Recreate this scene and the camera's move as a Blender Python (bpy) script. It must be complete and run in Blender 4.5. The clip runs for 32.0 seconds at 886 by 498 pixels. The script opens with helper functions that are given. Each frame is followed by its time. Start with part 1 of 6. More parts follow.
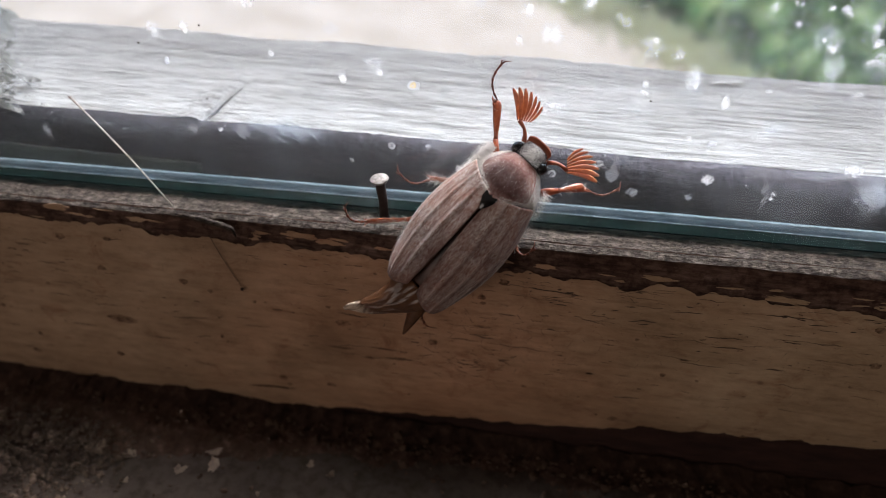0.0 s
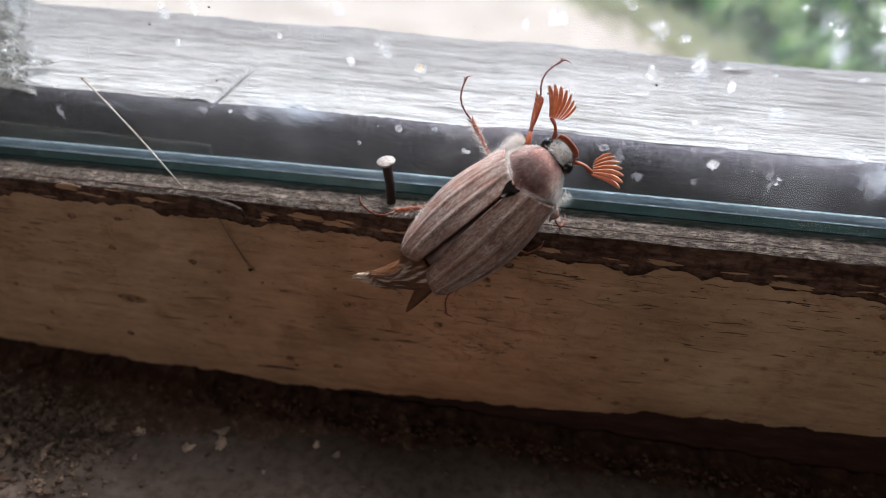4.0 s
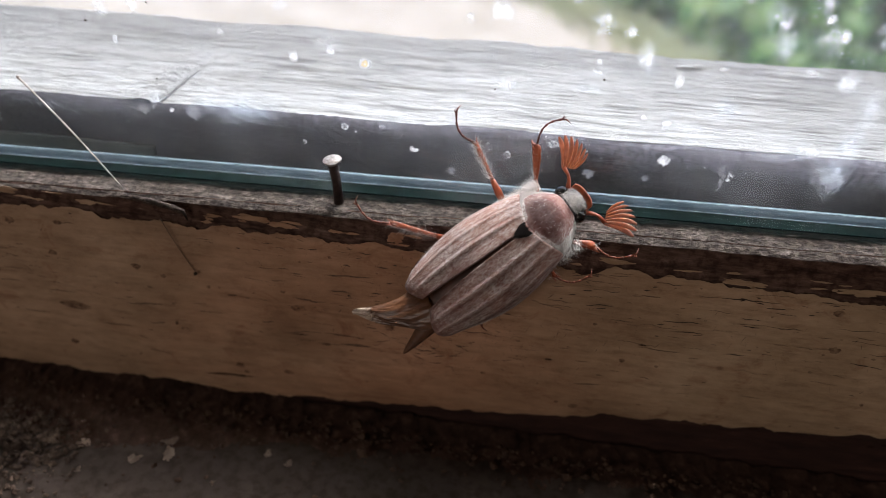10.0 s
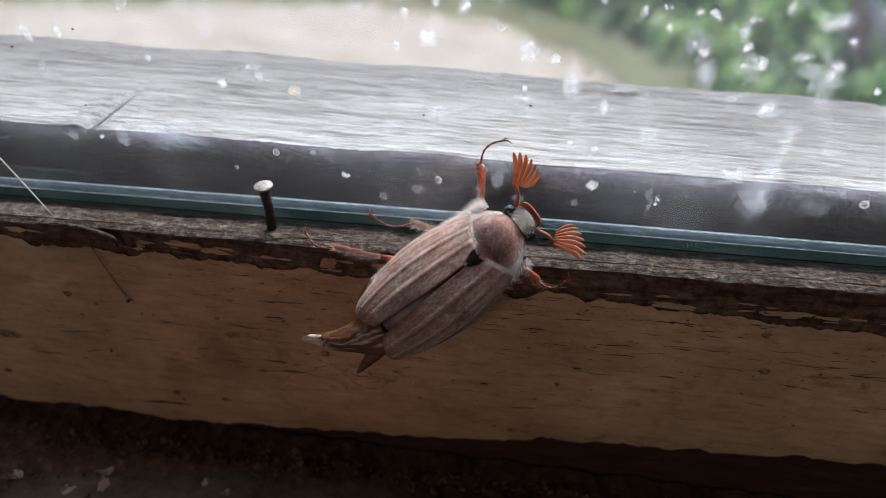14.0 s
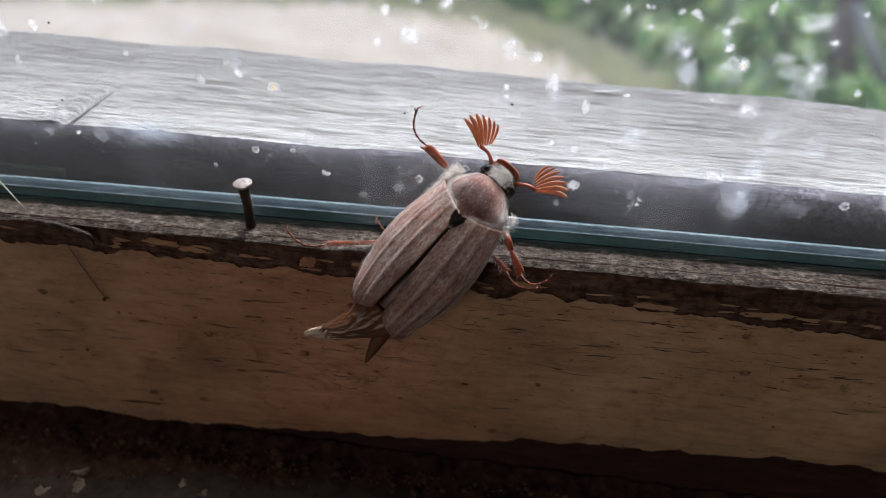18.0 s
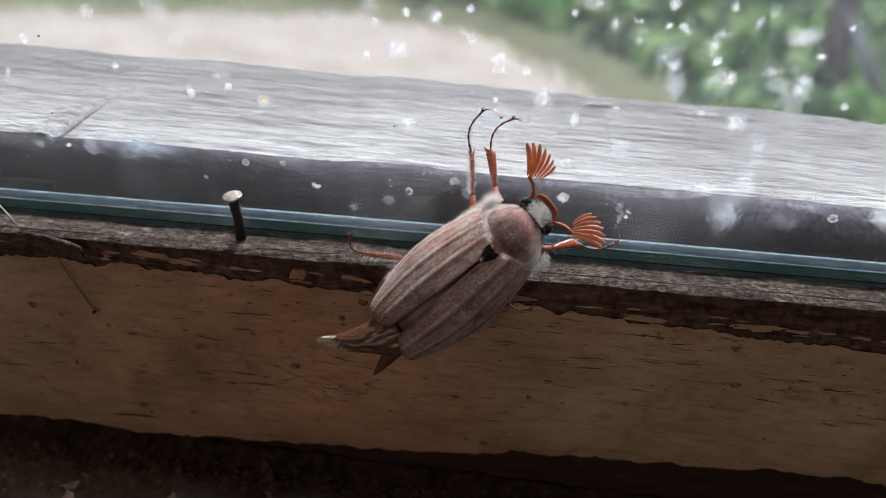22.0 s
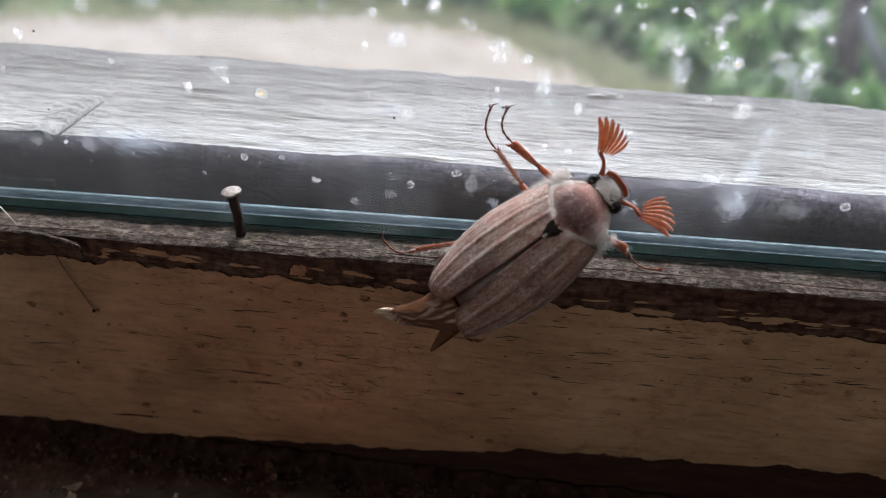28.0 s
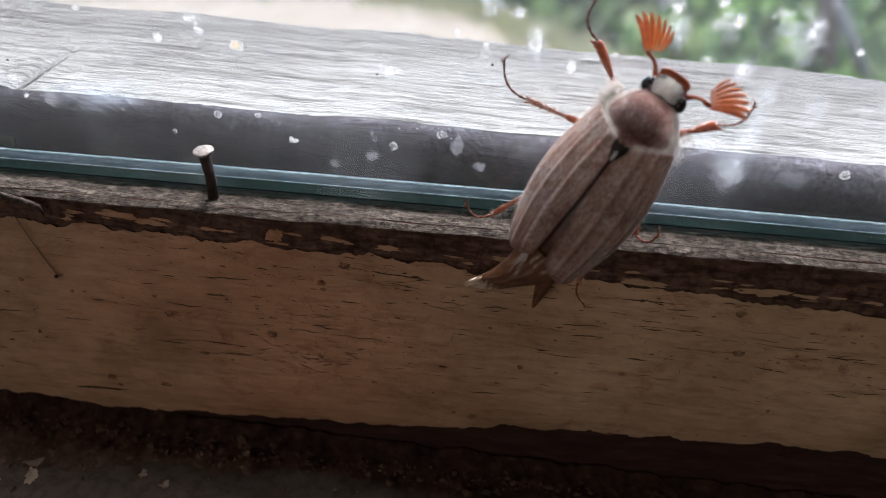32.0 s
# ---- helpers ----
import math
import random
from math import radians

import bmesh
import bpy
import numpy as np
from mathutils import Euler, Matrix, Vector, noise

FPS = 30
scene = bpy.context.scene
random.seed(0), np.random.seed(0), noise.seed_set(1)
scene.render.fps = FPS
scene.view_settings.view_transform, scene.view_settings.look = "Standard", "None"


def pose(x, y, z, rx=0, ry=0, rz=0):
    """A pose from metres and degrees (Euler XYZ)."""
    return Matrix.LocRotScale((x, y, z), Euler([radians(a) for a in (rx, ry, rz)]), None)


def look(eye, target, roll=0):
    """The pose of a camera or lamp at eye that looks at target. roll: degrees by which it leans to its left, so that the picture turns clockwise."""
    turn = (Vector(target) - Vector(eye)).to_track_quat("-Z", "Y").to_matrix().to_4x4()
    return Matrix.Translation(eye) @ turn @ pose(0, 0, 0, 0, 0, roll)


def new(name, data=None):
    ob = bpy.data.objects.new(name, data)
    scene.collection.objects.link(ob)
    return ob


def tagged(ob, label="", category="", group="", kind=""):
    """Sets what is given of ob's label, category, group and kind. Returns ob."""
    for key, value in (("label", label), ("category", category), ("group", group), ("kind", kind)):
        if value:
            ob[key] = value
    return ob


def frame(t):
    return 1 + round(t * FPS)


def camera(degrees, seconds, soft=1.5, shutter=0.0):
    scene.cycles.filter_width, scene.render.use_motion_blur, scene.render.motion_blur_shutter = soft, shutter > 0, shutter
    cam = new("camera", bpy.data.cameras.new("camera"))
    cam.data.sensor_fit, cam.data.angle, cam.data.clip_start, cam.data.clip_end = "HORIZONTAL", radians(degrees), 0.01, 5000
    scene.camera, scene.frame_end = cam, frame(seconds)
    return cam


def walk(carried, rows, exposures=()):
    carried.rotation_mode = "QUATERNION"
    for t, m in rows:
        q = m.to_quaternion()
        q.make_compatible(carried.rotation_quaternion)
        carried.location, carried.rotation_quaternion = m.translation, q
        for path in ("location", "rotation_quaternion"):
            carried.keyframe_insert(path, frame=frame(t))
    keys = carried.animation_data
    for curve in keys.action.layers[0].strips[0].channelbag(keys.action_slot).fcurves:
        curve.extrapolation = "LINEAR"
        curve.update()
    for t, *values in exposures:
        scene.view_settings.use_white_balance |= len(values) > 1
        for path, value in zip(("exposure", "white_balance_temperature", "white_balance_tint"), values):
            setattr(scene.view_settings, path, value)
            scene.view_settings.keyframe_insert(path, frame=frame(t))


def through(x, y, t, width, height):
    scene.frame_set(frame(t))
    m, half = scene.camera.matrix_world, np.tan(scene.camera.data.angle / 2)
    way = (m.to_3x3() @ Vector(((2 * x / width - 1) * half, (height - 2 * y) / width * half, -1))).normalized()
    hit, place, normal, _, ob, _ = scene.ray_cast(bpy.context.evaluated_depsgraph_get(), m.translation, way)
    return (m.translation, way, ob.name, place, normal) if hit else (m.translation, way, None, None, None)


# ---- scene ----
# Lens, path, sky, light.
cam = camera(58.11, 32.0, soft=0.9)
cam.data.dof.use_dof = True
cam.data.dof.focus_distance = 0.100
cam.data.dof.aperture_fstop = 18.0
CAMERA_ROWS = [  # seconds, millimetres, degrees
    (0, 8.08, -6.37, 84.16, 56.559, -2.092, 9.014),
    (0.5, 8.23, -6.59, 84.46, 56.754, -2.136, 9.049),
    (1, 8.07, -6.80, 84.21, 56.653, -2.316, 8.844),
    (1.5, 8.33, -7.08, 84.22, 56.486, -2.188, 9.118),
    (2, 8.58, -7.82, 83.74, 56.094, -2.353, 9.497),
    (2.5, 8.74, -6.91, 83.49, 55.758, -2.225, 9.609),
    (3, 9.05, -7.43, 83.72, 55.707, -2.127, 9.863),
    (3.5, 9.16, -7.74, 83.32, 56.152, -2.106, 10.023),
    (5.5, 10.18, -7.56, 83.71, 55.719, -1.645, 10.506),
    (6, 10.48, -7.41, 82.70, 55.795, -1.344, 10.736),
    (6.5, 10.74, -6.89, 82.16, 55.509, -1.655, 10.454),
    (7, 10.66, -6.71, 81.82, 55.354, -1.332, 10.654),
    (7.5, 10.79, -6.68, 81.49, 55.783, -1.558, 10.382),
    (8, 10.64, -6.63, 81.54, 55.554, -1.751, 10.296),
    (8.5, 11.53, -6.35, 81.99, 55.818, -1.901, 9.857),
    (9, 11.48, -6.59, 81.91, 56.012, -1.467, 10.174),
    (9.5, 11.79, -6.46, 81.52, 56.111, -2.010, 9.586),
    (10, 13.22, -5.61, 81.14, 56.815, -2.400, 8.623),
    (10.5, 14.51, -5.37, 80.98, 56.592, -2.965, 7.862),
    (11, 14.67, -5.27, 80.92, 56.898, -2.996, 7.781),
    (11.5, 14.86, -5.58, 81.31, 57.339, -3.087, 7.581),
    (12, 16.37, -5.80, 81.67, 57.784, -2.808, 7.949),
    (12.5, 17.21, -6.37, 82.60, 58.506, -2.994, 7.676),
    (13, 18.45, -5.69, 82.74, 58.772, -2.981, 7.176),
    (13.5, 18.42, -4.79, 82.27, 58.491, -2.997, 7.039),
    (14, 18.91, -4.53, 81.96, 58.342, -2.928, 7.005),
    (14.5, 18.70, -4.02, 81.48, 57.966, -3.676, 6.367),
    (16.5, 19.76, -4.32, 81.36, 58.469, -3.640, 6.491),
    (17, 19.43, -3.89, 80.91, 58.512, -3.789, 6.338),
    (17.5, 19.53, -3.62, 81.15, 58.492, -3.625, 6.295),
    (18, 19.62, -3.97, 81.42, 58.473, -3.717, 6.349),
    (18.5, 19.82, -4.32, 81.71, 58.615, -3.654, 6.359),
    (19, 19.94, -4.41, 81.84, 58.765, -3.629, 6.380),
    (19.5, 19.83, -4.48, 82.21, 58.977, -3.767, 6.221),
    (20, 20.18, -4.82, 82.60, 59.171, -3.647, 6.288),
    (20.5, 20.07, -4.52, 82.41, 59.147, -3.706, 6.228),
    (21, 20.13, -4.23, 82.17, 59.306, -3.675, 6.188),
    (21.5, 20.29, -4.28, 82.21, 59.513, -3.612, 6.282),
    (22, 20.43, -3.74, 81.83, 59.166, -3.794, 6.115),
    (22.5, 20.52, -4.35, 82.04, 59.295, -3.642, 6.227),
    (23, 20.51, -4.38, 82.02, 59.449, -3.717, 6.031),
    (23.5, 20.29, -4.32, 82.05, 59.142, -3.782, 6.052),
    (24, 20.39, -4.13, 81.97, 59.141, -3.817, 6.175),
    (24.5, 20.32, -4.11, 81.91, 59.231, -3.726, 6.088),
    (26.5, 20.77, -3.48, 81.24, 59.151, -4.036, 5.782),
    (27, 21.17, -3.04, 80.66, 58.909, -3.978, 5.737),
    (27.5, 21.80, -1.56, 79.30, 58.747, -3.453, 5.912),
    (28, 21.47, -2.47, 80.06, 59.273, -2.872, 6.489),
    (28.5, 21.41, -3.87, 81.85, 59.600, -2.982, 6.637),
    (29, 21.76, -4.52, 82.00, 59.193, -2.781, 6.941),
    (29.5, 21.10, -4.01, 81.25, 59.960, -3.040, 6.688),
    (30, 21.09, -1.01, 79.17, 58.943, -3.598, 5.836),
    (30.5, 21.15, 0.25, 77.78, 57.991, -3.772, 5.803),
    (31, 20.86, 0.39, 77.06, 58.080, -3.835, 5.773),
    (31.5, 20.75, 0.32, 76.69, 57.783, -4.082, 5.828),
    (32, 20.70, 0.20, 75.69, 58.259, -4.301, 5.491),
]
EXPOSURE = 1.61
walk(cam, [(t, pose(x / 1000, y / 1000, z / 1000, rx, ry, rz)) for t, x, y, z, rx, ry, rz in CAMERA_ROWS],
     [(t, EXPOSURE + e, 6450, 15) for t, e in ((0, 0.15), (2, 0.25), (4, 0.28), (7, 0.34), (9, 0.34), (10, 0.27), (12, 0.12), (14, 0.0), (24, -0.03), (27, 0.0), (29, 0.0), (30.5, 0.1), (32, 0.25))])

world = bpy.data.worlds.new("world")
scene.world = world
world.use_nodes = True
sky = world.node_tree.nodes.new("ShaderNodeTexSky")
sky.sky_type, sky.sun_disc = "NISHITA", False
sky.sun_elevation, sky.sun_rotation = radians(58), radians(11)
world.node_tree.links.new(sky.outputs[0], world.node_tree.nodes["Background"].inputs[0])
world.node_tree.nodes["Background"].inputs[1].default_value = 0.15
sun = new("sun", bpy.data.lights.new("sun", "SUN"))
sun.data.energy, sun.data.angle, sun.data.color = 1.3, radians(25), (1.0, 0.97, 0.94)
sun.matrix_world = look((0, 0, 0), (-0.12, -0.62, -1.0))
# Unseen fill lamp behind the camera, added to brighten the room side.
fill_lamp = new("room_fill", bpy.data.lights.new("room_fill", "AREA"))
fill_lamp.data.shape, fill_lamp.data.size, fill_lamp.data.size_y = "RECTANGLE", 1.0, 1.1
fill_lamp.data.energy, fill_lamp.data.color = 2.6, (1.0, 0.89, 0.79)
fill_lamp.matrix_world = look((-0.9, -2.05, 0.55), (-0.2, 0.0, 0.1))


# ---- materials ----
def material(name):
    m = bpy.data.materials.new(name)
    m.use_nodes = True
    t = m.node_tree
    return m, t, t.nodes["Principled BSDF"]


def node(t, kind, **values):
    n = t.nodes.new("ShaderNode" + kind)
    for key, value in values.items():
        n.inputs[key.replace("_", " ")].default_value = value
    return n


def coords(t, stretch=(1, 1, 1)):
    c = t.nodes.new("ShaderNodeTexCoord")
    mp = node(t, "Mapping", Scale=stretch)
    t.links.new(c.outputs["Object"], mp.inputs["Vector"])
    return mp.outputs[0]


def ramp(t, source, stops):
    r = t.nodes.new("ShaderNodeValToRGB")
    e = r.color_ramp.elements
    while len(e) < len(stops):
        e.new(0.5)
    for el, (p, c) in zip(e, stops):
        el.position, el.color = p, (*c, 1) if len(c) == 3 else c
    t.links.new(source, r.inputs[0])
    return r.outputs[0]


def mix(t, kind, fac, a, b):
    n = t.nodes.new("ShaderNodeMix")
    n.data_type, n.blend_type = "RGBA", kind
    for socket, value in ((n.inputs[0], fac), (n.inputs[6], a), (n.inputs[7], b)):
        if isinstance(value, (int, float)):
            socket.default_value = value
        elif isinstance(value, tuple):
            socket.default_value = (*value, 1)
        else:
            t.links.new(value, socket)
    return n.outputs[2]


def noise_at(t, vector, scale, detail=6.0, rough=0.6, distortion=0.0, turned=False):
    """Noise in space; turned sets its lattice askew to flat faces, so that no grid shows on them."""
    if turned:
        askew = node(t, "Mapping", Rotation=(0.6, 0.9, 0.4))
        t.links.new(vector, askew.inputs["Vector"])
        vector = askew.outputs[0]
    n = node(t, "TexNoise", Scale=scale, Detail=detail, Roughness=rough, Distortion=distortion)
    t.links.new(vector, n.inputs["Vector"])
    return n.outputs[0]


def bump(t, bsdf, height, strength, distance):
    b = node(t, "Bump", Strength=strength, Distance=distance)
    t.links.new(height, b.inputs["Height"])
    t.links.new(b.outputs[0], bsdf.inputs["Normal"])
    return b


def grainy(name, stops, stretch=(1, 1, 1), scale=400, rough=0.8, relief=0.4, depth=0.0004, fine=None, blotch=None, spec=0.3, metal=0.0):
    """A surface with colour at two scales and relief."""
    m, t, b = material(name)
    v = coords(t, stretch)
    n = noise_at(t, v, scale, 8.0, 0.65, 0.3, True)
    col = ramp(t, n, stops)
    if blotch:
        col = mix(t, "MULTIPLY", 1.0, col, ramp(t, noise_at(t, coords(t), blotch[0], 4.0), ((0.35, blotch[1]), (0.65, (1, 1, 1)))))
    if fine:
        col = mix(t, "MULTIPLY", 1.0, col, ramp(t, noise_at(t, coords(t), fine[0], 3.0), ((0.38, fine[1]), (0.55, (1, 1, 1)))))
    t.links.new(col, b.inputs["Base Color"])
    b.inputs["Roughness"].default_value = rough
    b.inputs["Specular IOR Level"].default_value = spec
    b.inputs["Metallic"].default_value = metal
    bump(t, b, n, relief, depth)
    return m


def painted_wood():
    """Old cream paint with long drying cracks, dark spots and grime."""
    m, t, b = material("aged_cream_paint")
    v = coords(t)
    col = ramp(t, noise_at(t, v, 60, 6), ((0.3, (0.27, 0.17, 0.106)), (0.5, (0.40, 0.262, 0.171)), (0.7, (0.48, 0.325, 0.222))))
    col = mix(t, "MULTIPLY", 1.0, col, ramp(t, noise_at(t, coords(t, (60, 1, 420)), 3.0, 6, 0.7), ((0.3, (0.84, 0.8, 0.76)), (0.6, (1, 1, 1)))))
    along = t.nodes.new("ShaderNodeSeparateXYZ")
    t.links.new(coords(t, (12, 1, 1)), along.inputs[0])
    tint = mix(t, "ADD", 1.0, along.outputs["X"], noise_at(t, coords(t, (1, 1, 1.8)), 28, 5, 0.6))
    col = mix(t, "MULTIPLY", 1.0, col, ramp(t, tint, ((0.0, (1.0, 1.03, 1.02)), (0.22, (1.04, 0.97, 0.93)), (0.45, (1.08, 0.93, 0.86)), (0.75, (1.03, 1.02, 0.98)), (1.0, (0.99, 1.07, 1.04)))))
    crack = noise_at(t, coords(t, (40, 1, 520)), 2.2, 5, 0.6, 0.5)
    lines = ramp(t, crack, ((0.305, (0.12, 0.07, 0.045)), (0.33, (1, 1, 1))))
    patch = ramp(t, noise_at(t, v, 45, 2), ((0.42, (0, 0, 0)), (0.56, (1, 1, 1))))
    col = mix(t, "MULTIPLY", patch, col, lines)
    vo = node(t, "TexVoronoi", Scale=150.0, Randomness=1.0)
    t.links.new(coords(t, (1, 1, 1.35)), vo.inputs["Vector"])
    spots = ramp(t, vo.outputs["Distance"], ((0.1, (0.2, 0.11, 0.07)), (0.16, (1, 1, 1))))
    keep = ramp(t, vo.outputs["Color"], ((0.62, (0, 0, 0)), (0.66, (1, 1, 1))))
    col = mix(t, "MULTIPLY", keep, col, spots)
    rust = ramp(t, noise_at(t, coords(t, (1, 1, 1.6)), 150, 6, 0.7, 0.8), ((0.56, (1, 1, 1)), (0.68, (0.5, 0.3, 0.22))))
    col = mix(t, "MULTIPLY", 0.5, col, rust)
    worn = ramp(t, noise_at(t, coords(t, (0.5, 1, 1.5)), 420, 5, 0.75), ((0.34, (0.62, 0.58, 0.55)), (0.5, (1, 1, 1)), (0.7, (1.18, 1.18, 1.18))))
    col = mix(t, "MULTIPLY", 0.6, col, worn)
    t.links.new(col, b.inputs["Base Color"])
    b.inputs["Roughness"].default_value = 0.62
    b.inputs["Specular IOR Level"].default_value = 0.3
    h = mix(t, "MULTIPLY", 1.0, lines, ramp(t, noise_at(t, coords(t, (60, 1, 420)), 3.0, 6), ((0.2, (0.4, 0.4, 0.4)), (0.8, (1, 1, 1)))))
    bump(t, b, h, 0.7, 0.0003)
    return m


def clear_glass(name, tint):
    m, t, b = material(name)
    b.inputs["Base Color"].default_value = (*tint, 1)
    b.inputs["Roughness"].default_value = 0.0
    b.inputs["IOR"].default_value = 1.5
    b.inputs["Transmission Weight"].default_value = 1.0
    return m


def film(name, colour, build, spec=0.5):
    """A thin dried deposit: white where it is thick, clear where there is none."""
    m, t, b = material(name)
    out = t.nodes["Material Output"]
    b.inputs["Base Color"].default_value = (*colour, 1)
    b.inputs["Roughness"].default_value = 0.9
    b.inputs["Specular IOR Level"].default_value = spec
    tr = t.nodes.new("ShaderNodeBsdfTransparent")
    dt = t.nodes.new("ShaderNodeBsdfTranslucent")
    dt.inputs[0].default_value = (*colour, 1)
    half = t.nodes.new("ShaderNodeMixShader")
    half.inputs[0].default_value = 0.6
    t.links.new(b.outputs[0], half.inputs[1])
    t.links.new(dt.outputs[0], half.inputs[2])
    ms = t.nodes.new("ShaderNodeMixShader")
    t.links.new(tr.outputs[0], ms.inputs[1])
    t.links.new(half.outputs[0], ms.inputs[2])
    t.links.new(build(t), ms.inputs[0])
    t.links.new(ms.outputs[0], out.inputs[0])
    return m


def haze_amount(t):
    v = coords(t)
    big = ramp(t, noise_at(t, v, 38, 5, 0.6, 0.6, True), ((0.47, (0.0, 0.0, 0.0)), (0.78, (0.13, 0.13, 0.13))))
    streak = ramp(t, noise_at(t, coords(t, (260, 1, 40)), 1.0, 6, 0.7, 0.0, True), ((0.4, (0.25, 0.25, 0.25)), (0.7, (1, 1, 1))))
    film_part = mix(t, "MULTIPLY", 1.0, big, streak)
    fleece = ramp(t, noise_at(t, v, 900, 8, 0.85, 1.5, True), ((0.55, (0, 0, 0)), (0.78, (0.17, 0.17, 0.17))))
    wipe = ramp(t, noise_at(t, coords(t, (1, 1, 0.45)), 110, 6, 0.7, 1.2, True), ((0.42, (0.05, 0.05, 0.05)), (0.72, (1, 1, 1))))
    sep = t.nodes.new("ShaderNodeSeparateXYZ")
    t.links.new(coords(t, (1, 1, 10)), sep.inputs[0])
    along = t.nodes.new("ShaderNodeMath")
    along.operation = "MULTIPLY_ADD"
    along.inputs[1].default_value = 1.1
    t.links.new(sep.outputs["X"], along.inputs[0])
    t.links.new(sep.outputs["Z"], along.inputs[2])
    high = ramp(t, along.outputs[0], ((0.42, (0.0, 0.0, 0.0)), (0.58, (0.05, 0.05, 0.05))))
    veil = mix(t, "MULTIPLY", 1.0, high, ramp(t, noise_at(t, coords(t, (1, 1, 0.6)), 60, 6, 0.7, 0.8), ((0.3, (0.45, 0.45, 0.45)), (0.66, (1.3, 1.3, 1.3)))))
    dust_part = mix(t, "ADD", 1.0, film_part, mix(t, "MULTIPLY", 1.0, fleece, wipe))
    return mix(t, "ADD", 1.0, mix(t, "ADD", 1.0, dust_part, veil), (0.005, 0.006, 0.008))


def round_fade(t, stops):
    """A value that changes from the middle of a flat mark to its rim."""
    c = t.nodes.new("ShaderNodeTexCoord")
    flat = node(t, "Mapping", Location=(-0.5, 0, -0.5), Scale=(1, 0, 1))
    t.links.new(c.outputs["Generated"], flat.inputs["Vector"])
    size = t.nodes.new("ShaderNodeVectorMath")
    size.operation = "LENGTH"
    t.links.new(flat.outputs[0], size.inputs[0])
    return ramp(t, size.outputs["Value"], stops)


def ragged(t, stops, scale, lo, hi, most):
    """Thick in the middle and torn at the rim: the rim lies where a fine noise lets it."""
    n = mix(t, "MIX", 0.35, noise_at(t, coords(t, (1, 1, 0.6)), scale, 8, 0.8, 1.4), noise_at(t, coords(t), scale * 4, 3, 0.6))
    both = mix(t, "ADD", 1.0, ramp(t, n, ((0.34, (0, 0, 0)), (0.66, (1, 1, 1)))), round_fade(t, stops))
    k = t.nodes.new("ShaderNodeMath")
    k.operation = "MULTIPLY"
    k.inputs[1].default_value = 0.5
    t.links.new(both, k.inputs[0])
    return ramp(t, k.outputs[0], ((lo, (0, 0, 0)), (hi, (most, most, most))))


def spot_amount(t, stops=((0.0, (0.85, 0.85, 0.85)), (0.3, (0.62, 0.62, 0.62)), (0.5, (0.05, 0.05, 0.05)))):
    return ragged(t, stops, 1900, 0.33, 0.78, 0.78)


def speck_amount(t):
    return ramp(t, noise_at(t, coords(t), 1700, 4, 0.7), ((0.36, (0.15, 0.15, 0.15)), (0.64, (0.68, 0.68, 0.68))))


def faint_amount(t):
    return ragged(t, ((0.0, (0.62, 0.62, 0.62)), (0.25, (0.42, 0.42, 0.42)), (0.48, (0.0, 0.0, 0.0))), 900, 0.33, 0.88, 0.36)


M_PAINT = painted_wood()
M_CORE = film("yellow_brown_crust", (0.8, 0.62, 0.34), lambda t: ramp(t, noise_at(t, coords(t), 2600, 5, 0.7), ((0.3, (0.2, 0.2, 0.2)), (0.6, (0.8, 0.8, 0.8)))))
M_BARE = grainy("bare_brown_wood", ((0.28, (0.02, 0.010, 0.007)), (0.48, (0.12, 0.071, 0.054)), (0.64, (0.21, 0.14, 0.112)), (0.8, (0.36, 0.28, 0.24))), (80, 300, 420), 3.0, 0.85, 0.9, 0.0009, (800, (0.5, 0.43, 0.4)), (60, (0.7, 0.6, 0.55)))
M_LEDGE = grainy("grey_dusty_wood", ((0.3, (0.03, 0.024, 0.02)), (0.48, (0.084, 0.07, 0.06)), (0.62, (0.175, 0.148, 0.13)), (0.8, (0.34, 0.305, 0.28))), (200, 420, 420), 3.2, 0.92, 1.0, 0.0011, (1300, (0.35, 0.32, 0.3)), (120, (0.6, 0.56, 0.53)))

